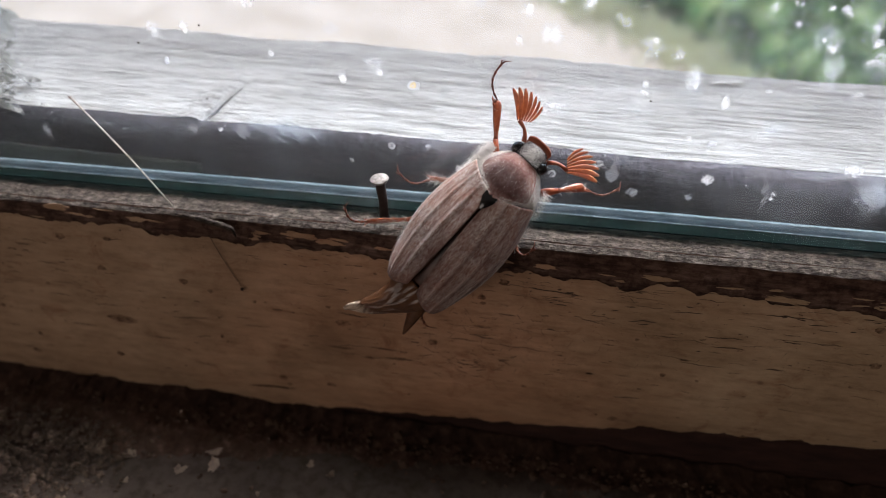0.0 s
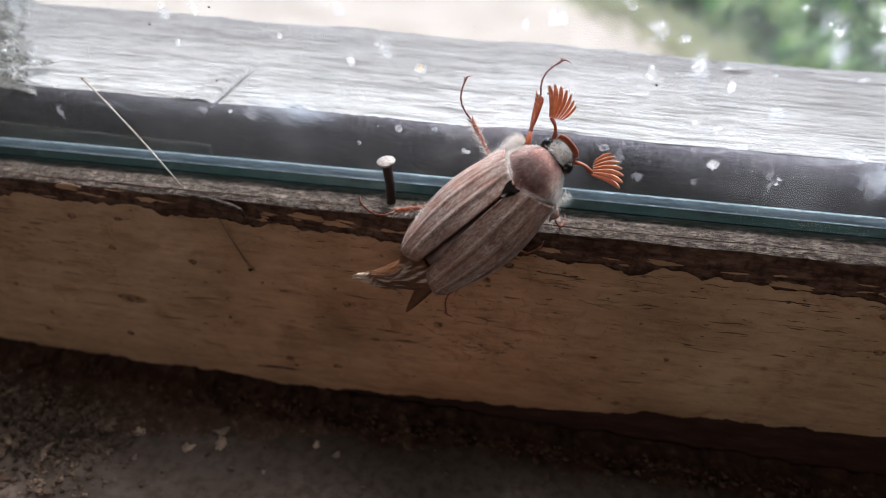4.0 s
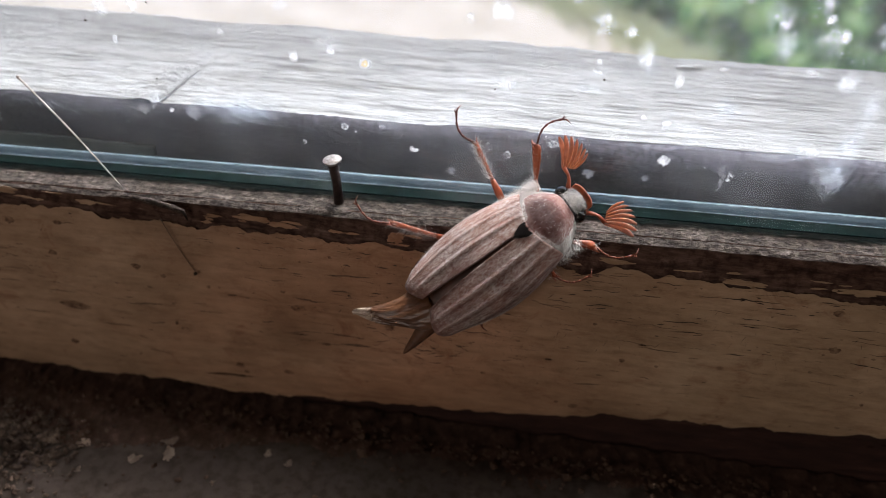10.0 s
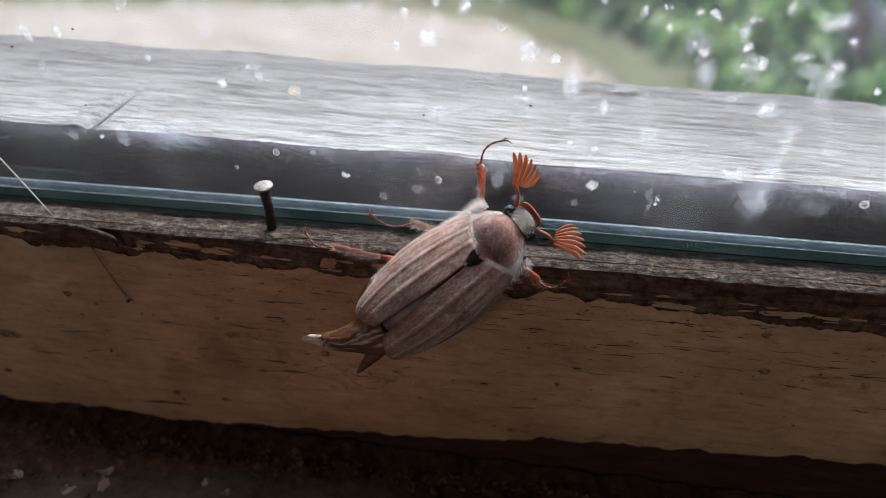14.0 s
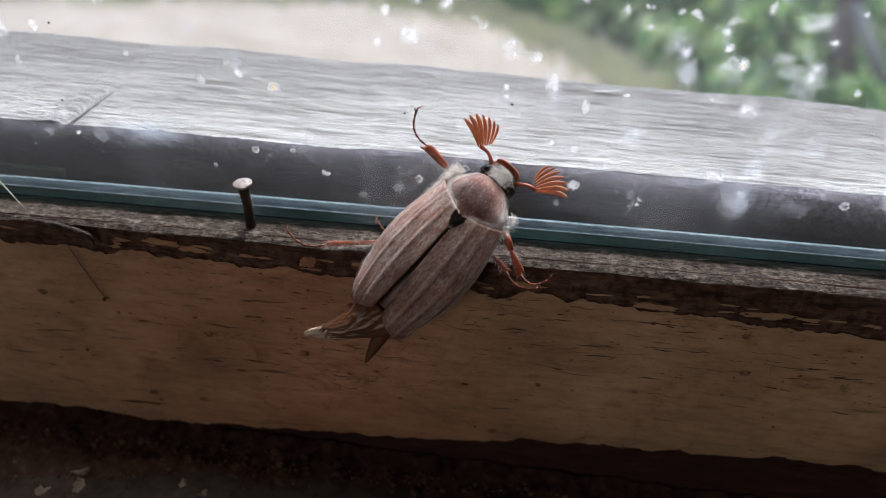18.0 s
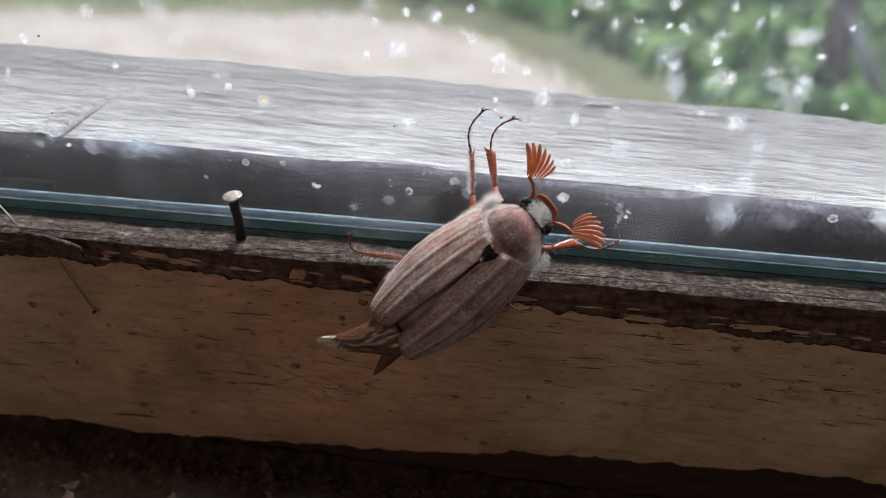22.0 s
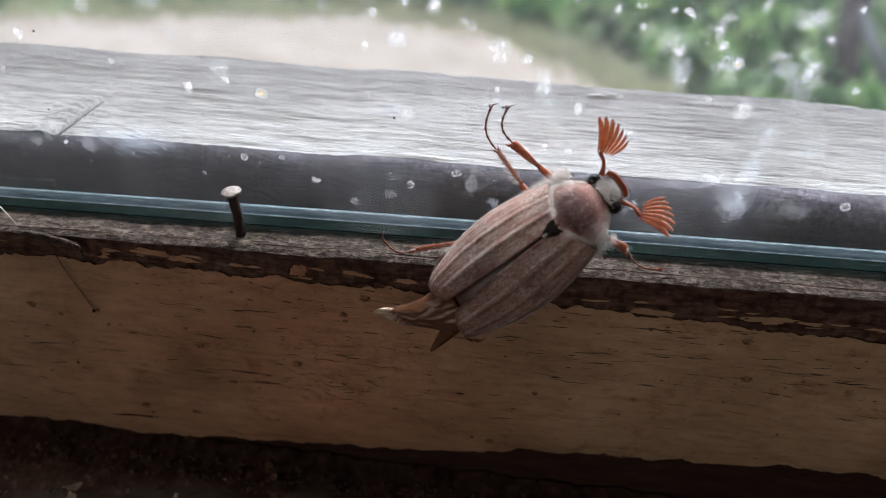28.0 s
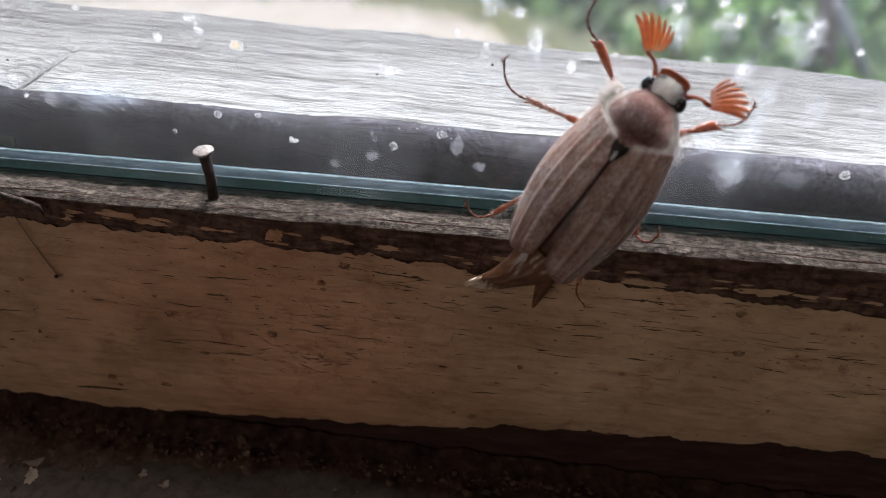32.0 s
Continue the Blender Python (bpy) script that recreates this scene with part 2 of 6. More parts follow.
def front_lit_sill():
    """Weathered board: long grain, silver behind; brightness along its inner edge is painted-in light."""
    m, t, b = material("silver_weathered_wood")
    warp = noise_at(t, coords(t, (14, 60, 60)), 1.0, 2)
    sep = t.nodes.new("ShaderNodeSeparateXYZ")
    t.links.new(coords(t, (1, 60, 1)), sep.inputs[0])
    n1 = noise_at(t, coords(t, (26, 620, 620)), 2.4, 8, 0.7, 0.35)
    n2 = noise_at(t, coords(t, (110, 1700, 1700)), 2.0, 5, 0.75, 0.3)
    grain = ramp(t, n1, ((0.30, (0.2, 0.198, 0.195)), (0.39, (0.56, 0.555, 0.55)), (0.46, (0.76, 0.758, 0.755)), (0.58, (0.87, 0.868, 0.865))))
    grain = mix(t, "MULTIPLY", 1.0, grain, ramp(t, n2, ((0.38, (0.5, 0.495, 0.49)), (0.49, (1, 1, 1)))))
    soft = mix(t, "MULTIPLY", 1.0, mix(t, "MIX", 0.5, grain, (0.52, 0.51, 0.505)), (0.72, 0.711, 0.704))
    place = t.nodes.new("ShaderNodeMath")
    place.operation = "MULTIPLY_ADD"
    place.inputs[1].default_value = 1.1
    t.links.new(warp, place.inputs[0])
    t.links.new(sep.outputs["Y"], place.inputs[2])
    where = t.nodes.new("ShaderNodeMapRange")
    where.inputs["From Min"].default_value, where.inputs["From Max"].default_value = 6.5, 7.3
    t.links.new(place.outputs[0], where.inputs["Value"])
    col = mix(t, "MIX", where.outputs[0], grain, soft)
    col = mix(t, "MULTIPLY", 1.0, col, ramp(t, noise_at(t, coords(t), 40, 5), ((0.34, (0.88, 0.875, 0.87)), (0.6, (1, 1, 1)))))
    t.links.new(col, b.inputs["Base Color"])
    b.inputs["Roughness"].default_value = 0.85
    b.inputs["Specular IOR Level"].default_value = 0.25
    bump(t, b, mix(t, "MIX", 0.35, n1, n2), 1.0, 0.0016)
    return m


def top_lit_upstand():
    """Old dark board: shade at its foot and skylight above put into the colour."""
    m, t, b = material("top_lit_dark_wood")
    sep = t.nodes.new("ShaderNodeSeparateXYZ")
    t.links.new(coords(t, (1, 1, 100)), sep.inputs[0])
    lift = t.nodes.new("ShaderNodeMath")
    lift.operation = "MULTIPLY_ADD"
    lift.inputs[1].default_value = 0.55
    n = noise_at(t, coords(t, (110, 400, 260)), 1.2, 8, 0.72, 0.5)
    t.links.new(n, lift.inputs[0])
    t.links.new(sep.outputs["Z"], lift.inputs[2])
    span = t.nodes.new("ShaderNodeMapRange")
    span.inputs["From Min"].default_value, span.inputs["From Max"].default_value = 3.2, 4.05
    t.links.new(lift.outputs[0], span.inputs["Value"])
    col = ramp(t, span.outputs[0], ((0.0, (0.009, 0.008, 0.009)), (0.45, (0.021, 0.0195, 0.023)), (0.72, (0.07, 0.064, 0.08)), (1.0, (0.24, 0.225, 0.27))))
    grit = ramp(t, noise_at(t, coords(t), 1500, 5, 0.75, 0.4, True), ((0.36, (0.35, 0.35, 0.36)), (0.52, (1, 1, 1)), (0.72, (1.9, 1.9, 1.9))))
    t.links.new(mix(t, "MULTIPLY", 1.0, col, grit), b.inputs["Base Color"])
    b.inputs["Roughness"].default_value = 0.8
    bump(t, b, n, 0.8, 0.0006)
    return m


M_STRIP, M_OUTER = top_lit_upstand(), front_lit_sill()
M_SPLINTER = grainy("pale_splinter_wood", ((0.3, (0.62, 0.61, 0.6)), (0.7, (0.86, 0.855, 0.85))), (60, 400, 400), 2.0, 0.85, 0.6, 0.0004)
M_DIRT = grainy("grey_corner_dirt", ((0.3, (0.05, 0.05, 0.044)), (0.5, (0.16, 0.16, 0.145)), (0.7, (0.4, 0.395, 0.37))), (1, 1, 1), 420, 0.95, 0.9, 0.0008, (1500, (0.5, 0.5, 0.48)))
M_SILL = grainy("dirty_grey_sill", ((0.3, (0.028, 0.019, 0.0135)), (0.6, (0.056, 0.041, 0.033)), (0.8, (0.098, 0.076, 0.064))), (1, 1, 1), 90, 0.85, 0.5, 0.0004, (600, (0.6, 0.55, 0.5)))
M_RUBBLE = grainy("earthy_rubble", ((0.3, (0.024, 0.015, 0.011)), (0.55, (0.075, 0.05, 0.036)), (0.75, (0.2, 0.155, 0.125))), (1, 1, 1), 260, 0.95, 0.6, 0.0004)
M_CRUMB = grainy("dark_crumbs", ((0.3, (0.025, 0.014, 0.009)), (0.6, (0.075, 0.045, 0.03)), (0.8, (0.15, 0.1, 0.07))), (1, 1, 1), 260, 0.95, 0.6, 0.0004)
M_TUFT = grainy("yellowish_grass", ((0.3, (0.27, 0.28, 0.14)), (0.6, (0.46, 0.44, 0.26)), (0.8, (0.58, 0.53, 0.36))), (1, 1, 1), 9, 0.8, 0.2, 0.002)
M_CHIP = grainy("pale_paint_chip", ((0.3, (0.09, 0.063, 0.047)), (0.7, (0.27, 0.21, 0.17))), (1, 1, 1), 300, 0.8, 0.3, 0.0002)
M_NAIL = grainy("rusty_iron", ((0.3, (0.016, 0.010, 0.009)), (0.6, (0.045, 0.028, 0.023)), (0.8, (0.11, 0.075, 0.06))), (1, 1, 1), 1200, 0.75, 0.6, 0.0002, None, None, 0.4, 0.25)
M_NAILHEAD = grainy("worn_nail_head", ((0.3, (0.07, 0.058, 0.05)), (0.5, (0.24, 0.215, 0.2)), (0.7, (0.4, 0.38, 0.36))), (1, 1, 1), 1500, 0.6, 0.5, 0.0002, None, None, 0.5, 0.3)
M_STRAW = grainy("dry_straw", ((0.3, (0.34, 0.3, 0.25)), (0.7, (0.6, 0.56, 0.5))), (1, 1, 1), 900, 0.7, 0.3, 0.0001)
M_DARK = grainy("dark_husk", ((0.3, (0.02, 0.014, 0.01)), (0.7, (0.08, 0.05, 0.035))), (1, 1, 1), 900, 0.7, 0.3, 0.0001)
M_GLASS = clear_glass("window_glass", (0.93, 0.985, 0.975))
M_EDGE = grainy("green_glass_edge", ((0.3, (0.062, 0.098, 0.122)), (0.5, (0.105, 0.155, 0.195)), (0.72, (0.17, 0.235, 0.285))), (90, 1, 420), 2.0, 0.8, 0.2, 0.0002, None, None, 0.1)
M_GLINT = grainy("pale_edge_glint", ((0.35, (0.12, 0.18, 0.215)), (0.65, (0.32, 0.41, 0.47))), (420, 1, 1), 2.0, 0.5, 0.2, 0.0002, None, None, 0.2)
# Glass foot: green tint, darkened for the shade under the pane.
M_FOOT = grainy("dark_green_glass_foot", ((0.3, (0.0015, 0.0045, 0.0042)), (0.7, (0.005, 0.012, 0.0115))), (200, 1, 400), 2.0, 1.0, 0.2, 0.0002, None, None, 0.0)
M_HAZE = film("dust_film", (0.85, 0.87, 0.91), haze_amount)
M_SPOT = film("lime_spot", (0.92, 0.93, 0.93), spot_amount)
M_SPECK = film("lime_speck", (0.92, 0.93, 0.93), speck_amount)
M_POST = grainy("grey_weathered_post", ((0.3, (0.14, 0.137, 0.13)), (0.5, (0.42, 0.415, 0.4)), (0.72, (0.72, 0.71, 0.69))), (330, 330, 40), 1.6, 0.9, 0.9, 0.0009, (500, (0.5, 0.5, 0.5)))
M_PALE = film("pale_drop_film", (0.84, 0.9, 0.97), lambda t: ragged(t, ((0.0, (0.7, 0.7, 0.7)), (0.36, (0.62, 0.62, 0.62)), (0.47, (0.3, 0.3, 0.3)), (0.5, (0.0, 0.0, 0.0))), 1500, 0.3, 0.85, 0.32))
M_FAINT = film("faint_smear", (0.8, 0.88, 0.97), faint_amount)
M_RUN = film("dried_run", (0.86, 0.9, 0.95), lambda t: ramp(t, mix(t, "MULTIPLY", 1.0, ramp(t, noise_at(t, coords(t), 800, 8, 0.8, 0.8), ((0.42, (0, 0, 0)), (0.7, (1, 1, 1)))), ramp(t, noise_at(t, coords(t, (1, 1, 0.5)), 300, 3), ((0.3, (0.25, 0.25, 0.25)), (0.6, (1, 1, 1))))), ((0.0, (0.0, 0.0, 0.0)), (1.0, (0.5, 0.5, 0.5)))))
def lace_amount(t):
    """Threads and islands of lime left by a drop, torn at the rim."""
    n = noise_at(t, coords(t, (1, 1, 0.75)), 1500, 5, 0.75, 1.6)
    web = ramp(t, n, ((0.37, (0.12, 0.12, 0.12)), (0.47, (1, 1, 1)), (0.53, (0.85, 0.85, 0.85)), (0.64, (0.25, 0.25, 0.25))))
    return mix(t, "MULTIPLY", 1.0, web, ragged(t, ((0.0, (0.85, 0.85, 0.85)), (0.28, (0.62, 0.62, 0.62)), (0.5, (0.0, 0.0, 0.0))), 700, 0.32, 0.75, 0.36))


M_LACE = film("lacy_lime_splash", (0.9, 0.93, 0.96), lace_amount)
M_SMEAR = film("blue_white_smear", (0.82, 0.9, 0.97), lambda t: mix(t, "MULTIPLY", 1.0, lace_amount(t), (0.5, 0.5, 0.5)))
M_WIPE = film("wiped_dust", (0.78, 0.88, 0.97), lambda t: ramp(t, noise_at(t, coords(t), 700, 8, 0.8, 0.8), ((0.34, (0.03, 0.03, 0.03)), (0.66, (0.13, 0.13, 0.13)))))
M_RING = film("lime_ring", (0.92, 0.93, 0.93), lambda t: spot_amount(t, ((0.18, (0.25, 0.25, 0.25)), (0.31, (0.62, 0.62, 0.62)), (0.4, (0.5, 0.5, 0.5)), (0.5, (0.05, 0.05, 0.05)))))
M_WALL = grainy("room_plaster", ((0.3, (0.42, 0.38, 0.33)), (0.7, (0.5, 0.46, 0.4))), (1, 1, 1), 6, 0.9, 0.2, 0.002)
M_GROUND = grainy("grass_ground", ((0.3, (0.11, 0.17, 0.06)), (0.5, (0.2, 0.26, 0.11)), (0.7, (0.33, 0.35, 0.19))), (1, 1, 1), 3.0, 0.95, 0.3, 0.01)
M_PATH = grainy("pale_sand_path", ((0.3, (0.31, 0.245, 0.175)), (0.7, (0.46, 0.375, 0.29))), (1, 1, 1), 5.0, 0.95, 0.3, 0.01)
def leaf_material():
    m, t, b = material("mixed_green_leaves")
    g = t.nodes.new("ShaderNodeNewGeometry")
    col = ramp(t, g.outputs["Random Per Island"], ((0.0, (0.02, 0.07, 0.025)), (0.35, (0.16, 0.32, 0.09)), (0.7, (0.4, 0.57, 0.17)), (1.0, (0.62, 0.7, 0.3))))
    patch = ramp(t, noise_at(t, coords(t), 3.0, 2), ((0.40, (0.5, 0.58, 0.56)), (0.56, (1, 1, 1))))
    t.links.new(mix(t, "MULTIPLY", 1.0, col, patch), b.inputs["Base Color"])
    b.inputs["Roughness"].default_value = 0.5
    return m


def thin_leaf(m):
    """Half the light that falls on a blade goes through it."""
    t = m.node_tree
    b = t.nodes["Principled BSDF"]
    tl = t.nodes.new("ShaderNodeBsdfTranslucent")
    t.links.new(b.inputs["Base Color"].links[0].from_socket, tl.inputs[0])
    ms = t.nodes.new("ShaderNodeMixShader")
    ms.inputs[0].default_value = 0.5
    t.links.new(b.outputs[0], ms.inputs[1])
    t.links.new(tl.outputs[0], ms.inputs[2])
    t.links.new(ms.outputs[0], t.nodes["Material Output"].inputs[0])


M_LEAF = leaf_material()
for leafy in (M_LEAF, M_TUFT):
    thin_leaf(leafy)
M_STAIN = film("brown_stain", (0.12, 0.045, 0.025), lambda t: ramp(t, noise_at(t, coords(t), 900, 4), ((0.35, (0.15, 0.15, 0.15)), (0.65, (0.8, 0.8, 0.8)))))
M_SHOOT = grainy("grey_shoot_bark", ((0.3, (0.14, 0.12, 0.1)), (0.7, (0.3, 0.27, 0.24))), (8, 8, 1), 3.0, 0.9, 0.6, 0.01)
M_BARK = grainy("brown_bark", ((0.3, (0.06, 0.038, 0.03)), (0.7, (0.19, 0.13, 0.105))), (8, 8, 1), 3.0, 0.9, 0.6, 0.01)


# ---- mesh helpers: shapes are drawn in millimetres ----
def part(name, bm, mat, parent=None, label="", unit=0.001, smooth=True):
    me = bpy.data.meshes.new(name)
    bmesh.ops.scale(bm, vec=(unit, unit, unit), verts=bm.verts)
    bm.normal_update()
    bm.to_mesh(me)
    bm.free()
    if smooth:
        me.shade_smooth()
    for m in mat if isinstance(mat, (list, tuple)) else (mat,):
        me.materials.append(m)
    ob = new(name, me)
    ob.parent = parent
    if label:
        tagged(ob, label)
    return ob


def box(x0, x1, y0, y1, z0, z1, bevel=0.0, bm=None):
    bm = bm or bmesh.new()
    m = Matrix.Translation(((x0 + x1) / 2, (y0 + y1) / 2, (z0 + z1) / 2)) @ Matrix.Diagonal((x1 - x0, y1 - y0, z1 - z0, 1))
    r = bmesh.ops.create_cube(bm, size=1, matrix=m)
    if bevel:
        edges = {e for v in r["verts"] for e in v.link_edges}
        bmesh.ops.bevel(bm, geom=list(edges), offset=bevel, segments=2, affect="EDGES")
    return bm


def sheet(fn, nu, nv, close_u=False, close_v=False, bm=None):
    """A grid surface: fn(u, v) gives the point for u, v in 0..1."""
    bm = bm or bmesh.new()
    cu, cv = (nu if close_u else nu + 1), (nv if close_v else nv + 1)
    vs = [[bm.verts.new(fn(i / nu, j / nv)) for j in range(cv)] for i in range(cu)]
    for i in range(nu):
        for j in range(nv):
            a, b2 = vs[i][j], vs[(i + 1) % cu][j]
            c, d = vs[(i + 1) % cu][(j + 1) % cv], vs[i][(j + 1) % cv]
            bm.faces.new((a, b2, c, d))
    return bm


def tube(points, radii, sides=8, bm=None, flat=1.0):
    """A tapered rod along a line of points; flat squeezes it."""
    bm = bm or bmesh.new()
    pts = [Vector(p) for p in points]
    rings = []
    for k, p in enumerate(pts):
        d = (pts[min(k + 1, len(pts) - 1)] - pts[max(k - 1, 0)]).normalized()
        a = d.cross(Vector((0.13, 0.21, 1.0))).normalized()
        b2 = d.cross(a).normalized()
        r = radii[k] if isinstance(radii, (list, tuple)) else radii
        rings.append([bm.verts.new(p + a * math.cos(2 * math.pi * s / sides) * r + b2 * math.sin(2 * math.pi * s / sides) * r * flat) for s in range(sides)])
    for q, w in zip(rings, rings[1:]):
        for s in range(sides):
            bm.faces.new((q[s], q[(s + 1) % sides], w[(s + 1) % sides], w[s]))
    bm.faces.new(rings[0][::-1])
    bm.faces.new(rings[-1])
    return bm


def lump(centre, size, rough=0.25, seed=0, bm=None, sub=2):
    bm = bm or bmesh.new()
    r = bmesh.ops.create_icosphere(bm, subdivisions=sub, radius=1)
    for v in r["verts"]:
        n = noise.noise(v.co * 1.3 + Vector((seed * 3.7, seed * 1.9, 0)))
        v.co = Vector([c + a * s * (1 + rough * n * 1.6) for c, a, s in zip(centre, v.co, size)])
    return bm


def nz(x, y=0.0, z=0.0):
    return noise.fractal(Vector((x, y, z)), 1.0, 2.0, 4)


# ---- the window's lower rail, its ledge and the sill below ----
X0, X1 = -150.0, 190.0
RAIL_Y, LEDGE_Z, GLASS_Y, SILL_Z = 81.0, 27.7, 87.0, -13.0


def ledge_lift(x):
    """The ledge and the foot of the glass climb a little along the window."""
    return 0.028 * x


def slanted(bm):
    for v in bm.verts:
        if v.co.z < 100:
            v.co.z += ledge_lift(v.co.x)
    return bm


def paint_low(x):
    return -8.6 + 0.06 * max(0.0, min(70.0, x + 30)) + 0.055 * max(0.0, min(70.0, x)) + 0.7 * nz(x * 0.08, 9.4) + 1.8 * abs(nz(x * 0.11, 4.4)) + 0.5 * nz(x * 0.4, 2.2) + 0.2 * nz(x * 1.3)


def face_y(x, z):
    """The rail's face: gently rounded towards the ledge above and the sill below."""
    f = max(0.0, (z + 8) / 32)
    over = z + 8.6 - 0.06 * max(0.0, min(70.0, x + 30)) - 0.055 * max(0.0, min(70.0, x))
    return RAIL_Y + 2.1 * min(1.3, max(0.0, 1 - over / 11)) ** 2 + 0.5 * max(0.0, f - 0.7) ** 2 / 0.09 + 0.25 * nz(x * 0.06, z * 0.2)


def rail_front(u, v):
    x = X0 + (X1 - X0) * u
    z = SILL_Z - 1 + (LEDGE_Z + ledge_lift(x) - SILL_Z + 1) * v
    edge = 0.7 * max(0.0, (v - 0.93) / 0.07) ** 2
    edge += 1.3 * max(0.0, min(1.0, paint_low(x) - z))
    return x, face_y(x, z) + edge + 0.06 * nz(x * 0.25, z * 1.6), z + 0.2 * nz(x * 0.1) * v


def ledge_top(u, v):
    x = X0 + (X1 - X0) * u
    y = RAIL_Y + 0.6 + (93.6 - RAIL_Y) * v
    return x, y, LEDGE_Z + ledge_lift(x) - 0.1 + 0.2 * nz(x * 0.1) + 0.18 * nz(x * 0.12, y * 1.1) - (0.5 * (1 - v / 0.08) ** 2 if v < 0.08 else 0) - 1.4 * max(0.0, min(1.0, y - 86.4))


rail = tagged(new("window_rail"), "old cream painted bottom rail of a window, paint flaking off the brown wood", "window rail", kind="structure")
part("rail_face", sheet(lambda u, v: rail_front(u, 0.37 + 0.63 * v), 340, 46), M_BARE, rail)
# Foot of the rail: the dark gap's shade is put into this colour.
M_FOOT_GAP = grainy("red_wood_in_gap_shade", ((0.3, (0.016, 0.007, 0.006)), (0.6, (0.045, 0.019, 0.014)), (0.8, (0.09, 0.045, 0.034))), (60, 1, 300), 2.5, 0.9, 0.7, 0.0006)
part("rail_foot", sheet(lambda u, v: rail_front(u, 0.37 * v), 340, 26), M_FOOT_GAP, rail, "reddish dark wood along the foot, shade of the gap put into its colour")
part("rail_core", box(X0, X1, RAIL_Y + 6.6, 93.8, SILL_Z - 1, LEDGE_Z - 6.0), M_BARE, rail, smooth=False)
part("ledge", sheet(ledge_top, 500, 26), M_LEDGE, rail, "grey dusty bare wooden ledge")


def paint_top(x):
    return 23.5 + 0.012 * min(x, 0.0) - 0.5 * nz(x * 0.045, 3.1) - 0.7 * nz(x * 0.21, 7.7) - 0.3 * nz(x * 0.9, 1.2) - 0.7 * math.tanh(6 * nz(x * 0.13, 15.0)) * abs(nz(x * 0.05, 18.0))


def paint(u, v):
    x = X0 + (X1 - X0) * u
    z = paint_low(x) + (paint_top(x) - paint_low(x)) * v
    lip = 0.18 * max(0.0, (v - 0.97) / 0.03) * nz(x * 0.3, 5.0)
    return x, face_y(x, z) - 0.28 + 0.05 * nz(x * 0.2, z * 0.9) - abs(lip), z


bm_paint = sheet(paint, 1500, 40)
part("paint_layer", bm_paint, M_PAINT, rail, "cracked cream paint with a ragged upper edge")


def sill_top(u, v):
    x, y = X0 + (X1 - X0) * u, -160 + (RAIL_Y + 1 + 160) * v
    return x, y, SILL_Z + 0.35 * nz(x * 0.07, y * 0.07) + 0.1 * nz(x * 0.5, y * 0.5)


sill = tagged(new("inner_sill"), "dark dirty grey window sill strewn with crumbs", "window sill", kind="structure")
part("sill_top", sheet(sill_top, 170, 120), M_SILL, sill)
part("sill_board", box(X0, X1, -160, RAIL_Y + 1, SILL_Z - 25, SILL_Z - 0.8), M_SILL, sill, smooth=False)

# Dark strip on the ledge: shade at the glass foot put into a film.
def foot_shade_amount(t):
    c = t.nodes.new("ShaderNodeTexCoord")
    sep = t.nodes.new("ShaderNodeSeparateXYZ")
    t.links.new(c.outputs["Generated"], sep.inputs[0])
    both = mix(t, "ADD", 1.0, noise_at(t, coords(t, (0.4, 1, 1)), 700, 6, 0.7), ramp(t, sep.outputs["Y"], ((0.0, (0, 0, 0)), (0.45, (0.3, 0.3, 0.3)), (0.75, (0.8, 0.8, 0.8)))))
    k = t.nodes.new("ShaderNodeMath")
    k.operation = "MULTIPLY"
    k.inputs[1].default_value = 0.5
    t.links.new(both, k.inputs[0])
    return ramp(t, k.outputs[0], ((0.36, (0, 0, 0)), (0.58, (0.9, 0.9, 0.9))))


M_FOOT_SHADE = film("foot_shade_film", (0.005, 0.011, 0.0105), foot_shade_amount, 0.0)
part("foot_shade_line", slanted(sheet(lambda u, v: (X0 + (X1 - X0) * u, 84.0 + 3.2 * v, LEDGE_Z + 0.13 + 0.2 * nz((X0 + (X1 - X0) * u) * 0.1) * (1 - v)), 400, 4)), M_FOOT_SHADE, rail, "dark strip along the foot of the glass, shade put into its colour")

# ---- the pane ----
pane = tagged(new("window_pane"), "dirty clear glass pane with lime spots and a green lower edge", "window pane", kind="structure")
glass = part("glass", slanted(box(X0, X1, GLASS_Y, GLASS_Y + 5.5, LEDGE_Z + 0.15, 1100)), M_GLASS, pane, smooth=False)
glass.visible_shadow = False
part("glass_edge", slanted(box(X0, X1, GLASS_Y + 4.5, GLASS_Y + 5.4, LEDGE_Z + 0.25, LEDGE_Z + 1.6, 0.12)), M_EDGE, pane, "milky blue green ground glass edge")
# Pale strips stand in for the glint along the glass edge.
for low, high in ((1.52, 1.68), (0.28, 0.36)):
    part("edge_glint", slanted(box(X0, X1, GLASS_Y + 4.3, GLASS_Y + 4.5, LEDGE_Z + low, LEDGE_Z + high)), M_GLINT, pane, "thin pale strip painting the glint on the glass edge", smooth=False)
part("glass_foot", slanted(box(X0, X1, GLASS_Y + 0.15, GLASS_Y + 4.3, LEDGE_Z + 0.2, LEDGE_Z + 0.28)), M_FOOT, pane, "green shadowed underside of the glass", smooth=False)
haze = part("dust_film", sheet(lambda u, v: (X0 + (X1 - X0) * u, GLASS_Y - 0.04, LEDGE_Z + ledge_lift(X0 + (X1 - X0) * u) + 0.3 + 200 * v), 2, 2), M_HAZE, pane, "thin dusty film with fine specks")
haze.visible_shadow = False

# ---- outside: upstand, weathered sill, post ----
STRIP_Y = 94.3
OUT_Y, OUT_Z = 119.0, 40.3
